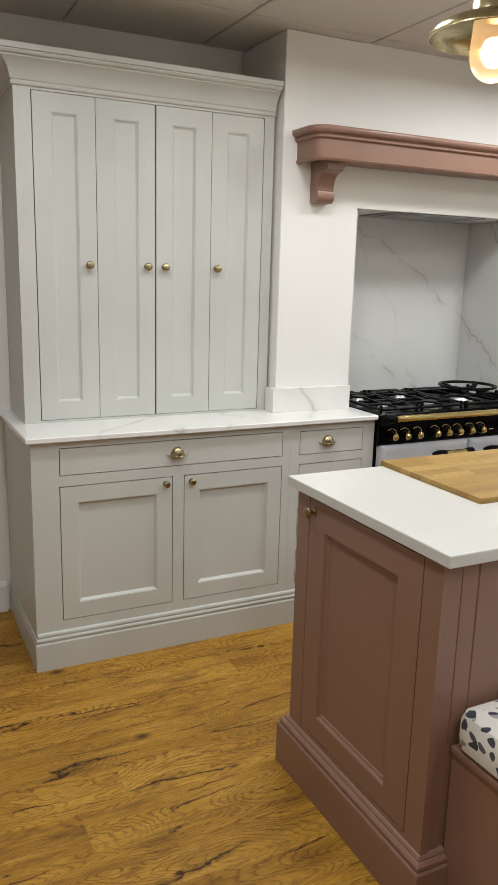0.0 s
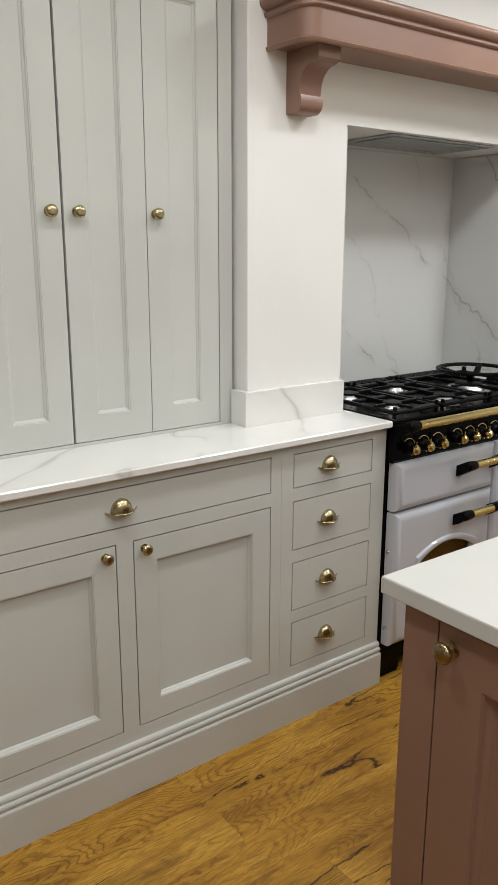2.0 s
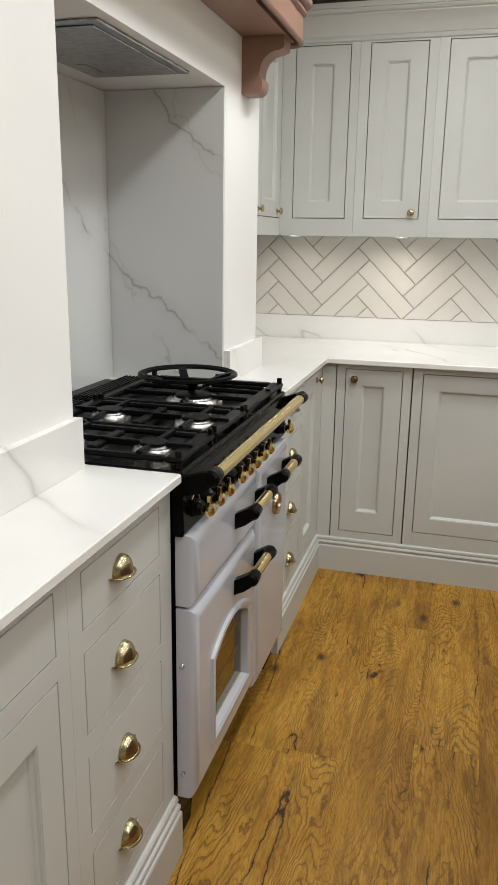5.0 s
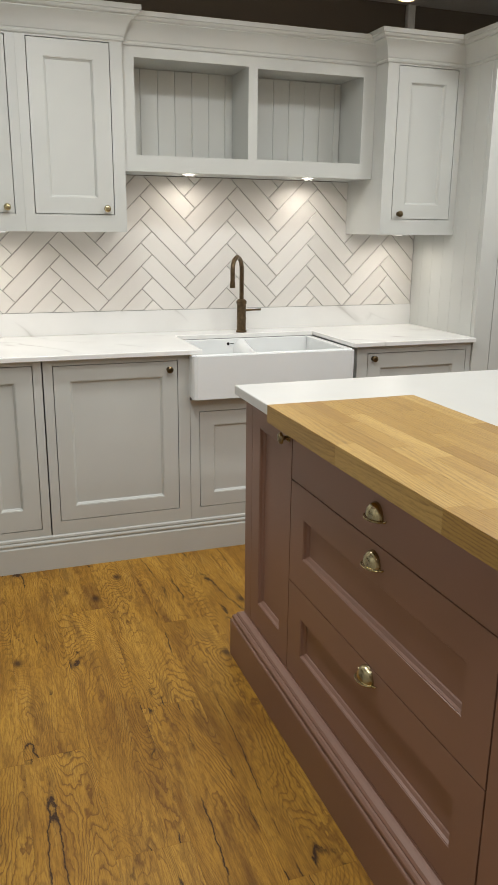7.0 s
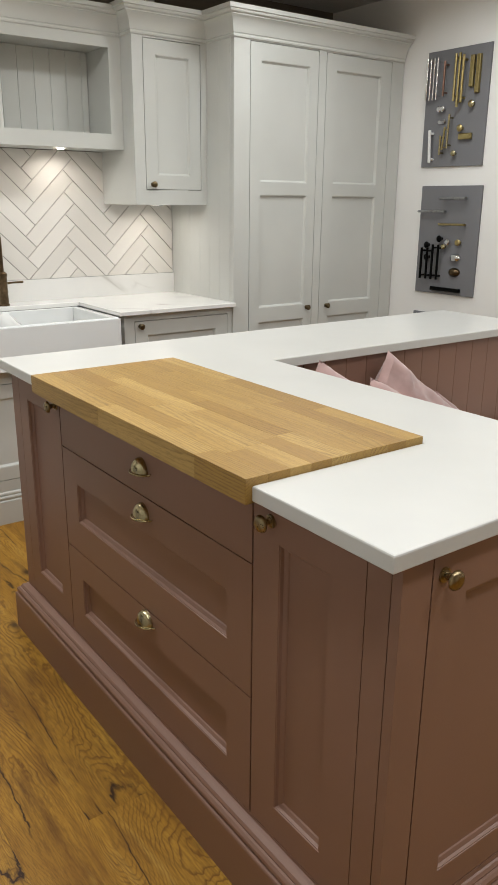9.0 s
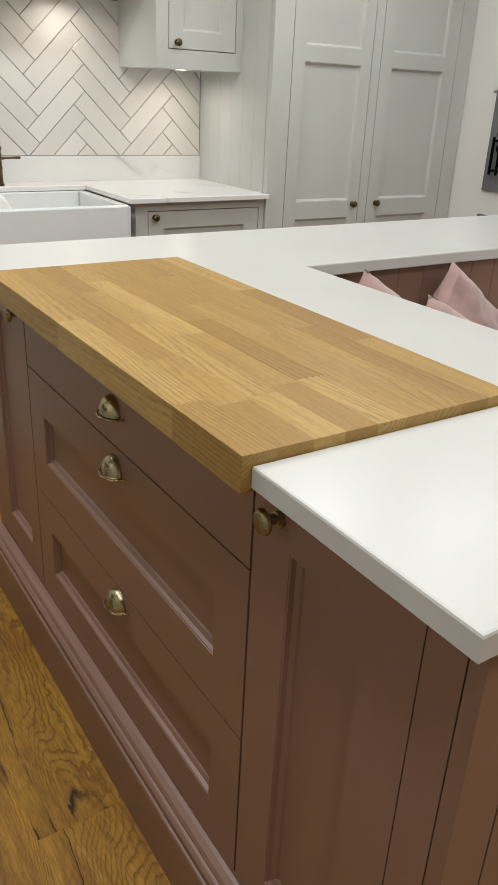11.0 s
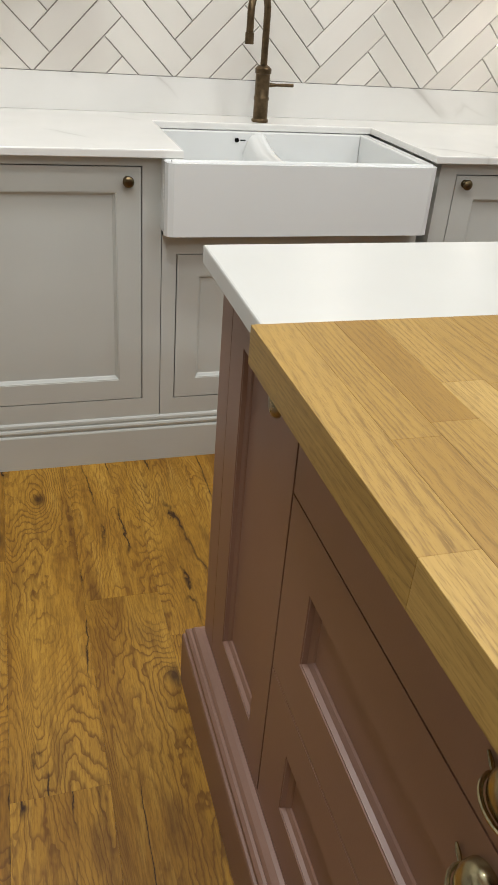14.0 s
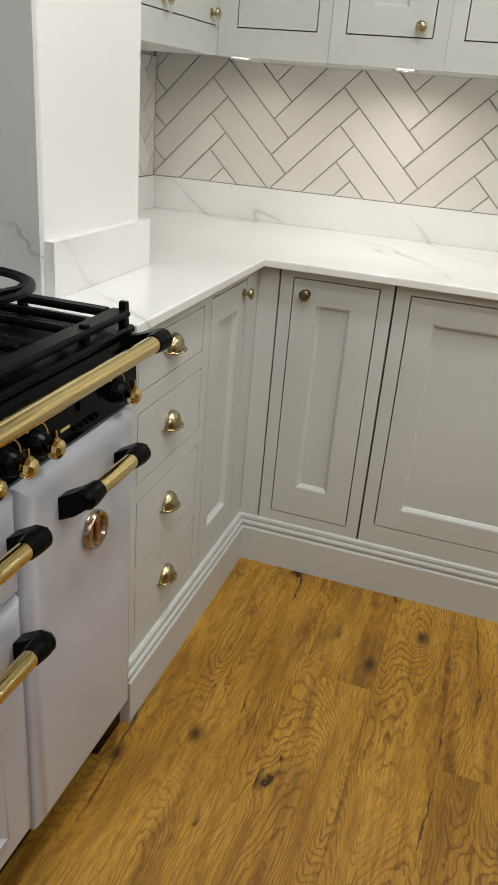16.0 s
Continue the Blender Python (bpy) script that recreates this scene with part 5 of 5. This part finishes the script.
def pillow(x, y, z, lean, spin, yaw=0, size=0.42):
    """A square velvet pillow leaning back against the panelling."""
    m = pose(x, y, z) @ pose(0, 0, 0, 0, 0, yaw) @ pose(0, 0, 0, 0, 90 - lean, 0) @ pose(0, 0, 0, 0, 0, spin)
    ob = part("throw_pillow", cushion(bmesh.new(), size, size, 0.13, 24, 0.6, crumple=0.03), M_PINKFELT, smooth=True, at=m)
    return tagged(ob, "pink velvet throw pillow leaning on the bench's panelled back", "pillow", "throw pillows")


pillow(2.31, 0.755, 0.625, -12, 38)
pillow(2.2, 0.87, 0.615, -22, 30, 8, 0.38)
pillow(2.32, 1.05, 0.645, -8, 32, 0, 0.4)
pillow(2.29, 0.5, 0.5, -16, 36, 0, 0.36)

# ---- pendant lamp over the island ----
pl = thing("pendant_lamp", pose(1.76, 1.89, 0), "antique brass pendant lamp with a clear-ended glass globe, lit", "pendant lamp", "pendant lamps")
part("shade", lathe(bmesh.new(), [(0.18, 2.16), (0.184, 2.162), (0.184, 2.166), (0.179, 2.176), (0.168, 2.188), (0.148, 2.198), (0.125, 2.206), (0.1, 2.212), (0.08, 2.216), (0.074, 2.22), (0.073, 2.25), (0.069, 2.256), (0.056, 2.26), (0.054, 2.285), (0.05, 2.292), (0.034, 2.302), (0.014, 2.31), (0.014, 2.304), (0.045, 2.255), (0.066, 2.212), (0.1, 2.207), (0.125, 2.201), (0.147, 2.193), (0.166, 2.183), (0.176, 2.172), (0.18, 2.16)], 56), M_ANTIQUE, pl, smooth=True)
part("glass_globe", lathe(bmesh.new(), [(0.066 * math.sin(a), 2.115 - 0.07 * math.cos(a)) for a in [math.pi / 2 * k / 10 for k in range(11)]] + [(0.066, 2.14), (0.064, 2.17), (0.062, 2.205)], 36), M_OPAL, pl, "frosted warm glass globe", smooth=True)
part("bulb", lathe(bmesh.new(), [(0.033 * math.sin(a), 2.125 - 0.04 * math.cos(a)) for a in [math.pi * 0.8 * k / 10 for k in range(11)]], 24), M_BULB, pl, smooth=True)
part("rod", tube(bmesh.new(), [(0, 0, 2.308), (0, 0, CEIL - 0.02)], 0.006, 10), M_ANTIQUE, pl)
part("ceiling_rose", lathe(bmesh.new(), [(0, CEIL - 0.03), (0.03, CEIL - 0.028), (0.05, CEIL - 0.012), (0.052, CEIL - 0.001)], 24), M_ANTIQUE, pl, smooth=True)
bulb = bpy.data.lights.new("pendant_glow", "POINT")
bulb.energy, bulb.color, bulb.shadow_soft_size = 2.6, (1.0, 0.84, 0.66), 0.05
for lx, ly in ((1.76, 1.89), (2.89, 1.44)):
    new("pendant_glow", bulb).location = (lx, ly, 2.02)
copy_thing(pl, pose(2.89, 1.44, 0))

# ---- handle display boards on the south wall ----


def bar(parent, x0, z0, x1, z1, r, material, out=0.03, foot=0.1):
    bm = tube(bmesh.new(), [(x0, out, z0), (x1, out, z1)], r, 10)
    for f in (foot, 1 - foot):
        x, z = x0 + (x1 - x0) * f, z0 + (z1 - z0) * f
        tube(bm, [(x, 0.0005, z), (x, out, z)], r * 0.8, 8)
    return part("sample_handle", bm, material, parent, smooth=True)


def stud(parent, x, z, r, material):
    return part("sample_knob", lathe(bmesh.new(), [(0, 0.03), (r * 0.7, 0.029), (r, 0.024), (r * 0.9, 0.018), (r * 0.4, 0.012), (r * 0.5, 0.0005), (0, 0.0005)], 16, pose(x, 0, z, -90, 0, 0)), material, parent, smooth=True)


b1 = thing("handle_display_board", pose(3.38, YS + 0.013, 1.865), "grey board with sample brass, chrome and copper handles", "display board", "display boards")
part("board", boxmesh(-0.2, 0.2, -0.0125, 0.0, -0.282, 0.282, c=0.001), M_BOARDGREY, b1)
for x in (0.172, 0.15, 0.128, 0.106):
    bar(b1, x, 0.245, x, 0.045, 0.005, M_CHROME)
bar(b1, 0.06, 0.225, 0.06, 0.06, 0.006, M_ROSE)
for x, a, b in ((-0.01, 0.25, 0.03), (-0.034, 0.25, 0.0), (-0.058, 0.24, 0.02)):
    bar(b1, x, a, x, b, 0.007, M_OLDGOLD)
part("sample_handle", boxmesh(-0.112, -0.088, 0.001, 0.018, 0.09, 0.235, c=0.002), M_OLDGOLD, b1)
part("sample_handle", boxmesh(-0.15, -0.126, 0.001, 0.018, 0.06, 0.235, c=0.002), M_OLDGOLD, b1)
stud(b1, -0.12, 0.01, 0.018, M_ANTIQUE)
stud(b1, 0.085, 0.0, 0.015, M_CHROME)
stud(b1, 0.062, 0.0, 0.015, M_CHROME)
cup_sample = part("sample_cup", boxmesh(0.045, 0.1, 0.001, 0.018, -0.07, -0.05, c=0.008), M_CHROME, b1)
bar(b1, 0.005, -0.03, 0.01, -0.195, 0.006, M_ANTIQUE)
bar(b1, 0.03, -0.09, 0.04, -0.2, 0.005, M_OLDGOLD)
bar(b1, 0.055, -0.13, 0.055, -0.225, 0.006, M_ANTIQUE)
bar(b1, 0.13, -0.1, 0.12, -0.26, 0.008, M_WHITEPLASTIC)
stud(b1, -0.06, -0.1, 0.018, M_OLDGOLD)
part("sample_handle", boxmesh(-0.13, -0.05, 0.001, 0.02, -0.155, -0.125, c=0.004), M_OLDGOLD, b1)
stud(b1, -0.03, -0.22, 0.015, M_ANTIQUE)
b2 = thing("handle_display_board", pose(3.36, YS + 0.013, 1.205), "grey board with sample black, brass and chrome handles", "display board", "display boards")
part("board", boxmesh(-0.2, 0.2, -0.0125, 0.0, -0.282, 0.282, c=0.001), M_BOARDGREY, b2)
bar(b2, 0.045, 0.218, -0.125, 0.219, 0.0075, M_HOOD)
bar(b2, 0.19, 0.15, 0.005, 0.152, 0.0065, M_HOOD)
bar(b2, 0.04, 0.085, -0.13, 0.087, 0.006, M_OLDGOLD)
for x in (0.145, 0.105, 0.068, 0.03):
    bar(b2, x, -0.04 + (0.02 if x < 0.1 else 0), x, -0.205, 0.007, M_PLASTIC)
for x, z in ((0.035, 0.01), (0.12, -0.025), (0.115, -0.09)):
    stud(b2, x, z, 0.018, M_PLASTIC)
stud(b2, -0.02, -0.005, 0.016, M_CHROME)
stud(b2, -0.09, -0.005, 0.017, M_OLDGOLD)
stud(b2, 0.005, -0.03, 0.014, M_ANTIQUE)
for z, mm in ((-0.085, M_CHROME), (-0.16, M_BRONZE)):
    part("sample_cup", lathe(bmesh.new(), [(0.036, 0.0005), (0.034, 0.01), (0.024, 0.02), (0.0, 0.024)], 18, pose(-0.07, 0, z, -90, 0, 0) @ Matrix.Diagonal((1, 0.65, 1, 1))), mm, b2, smooth=True)
part("sample_handle", boxmesh(-0.12, 0.08, 0.001, 0.02, -0.265, -0.245, c=0.003), M_PLASTIC, b2)

b3 = thing("handle_display_board", pose(3.36, YS + 0.013, 0.53), "grey board low on the wall, its top edge over the island", "display board", "display boards")
part("board", boxmesh(-0.2, 0.2, -0.0125, 0.0, -0.282, 0.282, c=0.001), M_BOARDGREY, b3)

# ---- herringbone tiles ----
TL, TW, JOINT = 0.3001, 0.075, 0.0028


def clip(poly, axis, value, keep_more):
    out = []
    for i in range(len(poly)):
        p, q = poly[i - 1], poly[i]
        a, b = (p[axis] - value) * (1 if keep_more else -1), (q[axis] - value) * (1 if keep_more else -1)
        if (a >= 0) != (b >= 0):
            s = a / (a - b)
            out.append((p[0] + (q[0] - p[0]) * s, p[1] + (q[1] - p[1]) * s))
        if b >= 0:
            out.append(q)
    return out


def area(poly):
    return abs(sum(poly[i - 1][0] * poly[i][1] - poly[i][0] * poly[i - 1][1] for i in range(len(poly)))) / 2


def herringbone(u0, u1, z0, z1, shift_u, shift_z):
    """Tile outlines at 45 degrees within a rectangle of the wall."""
    tiles = []
    h = math.sqrt(0.5)
    j = JOINT / 2
    for b in range(-12, 13):
        for a in range(-60, 61):
            for kind in (0, 1):
                ox, oy = a * TW + b * TL, a * TW - b * TL
                if kind == 0:
                    r = (ox, oy, ox + TL, oy + TW)
                else:
                    r = (ox, oy + TW, ox + TW, oy + TW + TL)
                q = [(r[0] + j, r[1] + j), (r[2] - j, r[1] + j), (r[2] - j, r[3] - j), (r[0] + j, r[3] - j)]
                q = [((x - y) * h + shift_u, (x + y) * h + shift_z) for x, y in q]
                for axis, value, more in ((0, u0, True), (0, u1, False), (1, z0, True), (1, z1, False)):
                    if q:
                        q = clip(q, axis, value, more)
                if len(q) > 2 and area(q) > 0.0002:
                    tiles.append(q)
    return tiles


def tile_mesh(q):
    """A tile with a softly chamfered rim: face towards local -y."""
    bm = bmesh.new()
    cx, cz = sum(p[0] for p in q) / len(q), sum(p[1] for p in q) / len(q)
    rings = []
    for k, y in ((1.0, 0.0), (1.0, -0.006), (0.0, -0.0075)):
        ring = []
        for i, p in enumerate(q):
            d = Vector((p[0] - cx, p[1] - cz))
            s = d * (1 - (0.0022 / max(0.004, d.length) if k == 0 else 0))
            ring.append(bm.verts.new((s.x, y, s.y)))
        rings.append(ring)
    for a, b in zip(rings, rings[1:]):
        for i in range(len(a)):
            bm.faces.new((a[i], a[(i + 1) % len(a)], b[(i + 1) % len(b)], b[i]))
    bm.faces.new(rings[-1])
    return bm, cx, cz


def tiled(name, turn, face, u0, u1, areas, shift_u, shift_z, label):
    root = tagged(part(name, boxmesh(u0, u1, 0.0, 0.0045, UZ + 0.0005, max(a[3] for a in areas)), M_GROUT, at=spot_of(turn, 0, face)), label, kind="structure")
    for a in areas:
        for q in herringbone(*a, shift_u, shift_z):
            bm, cx, cz = tile_mesh(q)
            part("tile", bm, M_TILE, root, at=pose(cx, 0.0, cz))
    return root


tiled("trim_tiles_east", E, XW - 0.005, -YN + 0.001, -0.474, [(-YN + 0.012, -0.476, UZ + 0.001, 1.629)], -2.954, 0.958, "glossy off-white herringbone wall tiles with grey grout")
tiled("trim_tiles_north", FACING_NORTH, YN - 0.005, CX1 + 0.001, XW - 0.006, [(CX1 + 0.002, XW - 0.0135, UZ + 0.001, 1.376)], 0.0534 + 3.85, 0.9606, "glossy off-white herringbone wall tiles with grey grout")

# ---- floor planks ----
PW, PL = 0.1755, 1.22
floor_ob = bpy.data.objects["floor"]
rnd = random.Random(11)
plank_meshes = {}
row = 0
y = 2.332 - 27 * PW
while y < YN - 0.001:
    y1 = min(y + PW, YN)
    x = {27: 3.343, 26: 2.667, 25: 3.16}.get(row, rnd.uniform(0.0, 3.0))
    x -= PL * math.ceil((x - XWEST) / PL)
    while x < XW:
        a, b = max(x, XWEST), min(x + PL, XW)
        if b - a > 0.01:
            key = (round(b - a, 4), round(y1 - y, 4))
            if key not in plank_meshes:
                ob = part("plank", boxmesh(-key[0] / 2 + 0.0001, key[0] / 2 - 0.0001, -key[1] / 2 + 0.0001, key[1] / 2 - 0.0001, -0.006, 0.0, c=0.0002), M_FLOOR, floor_ob)
                plank_meshes[key] = ob.data
            else:
                ob = part("plank", plank_meshes[key], None, floor_ob)
            ob.location = ((a + b) / 2, (y + y1) / 2, 0.0)
        x += PL
    y = y1
    row += 1
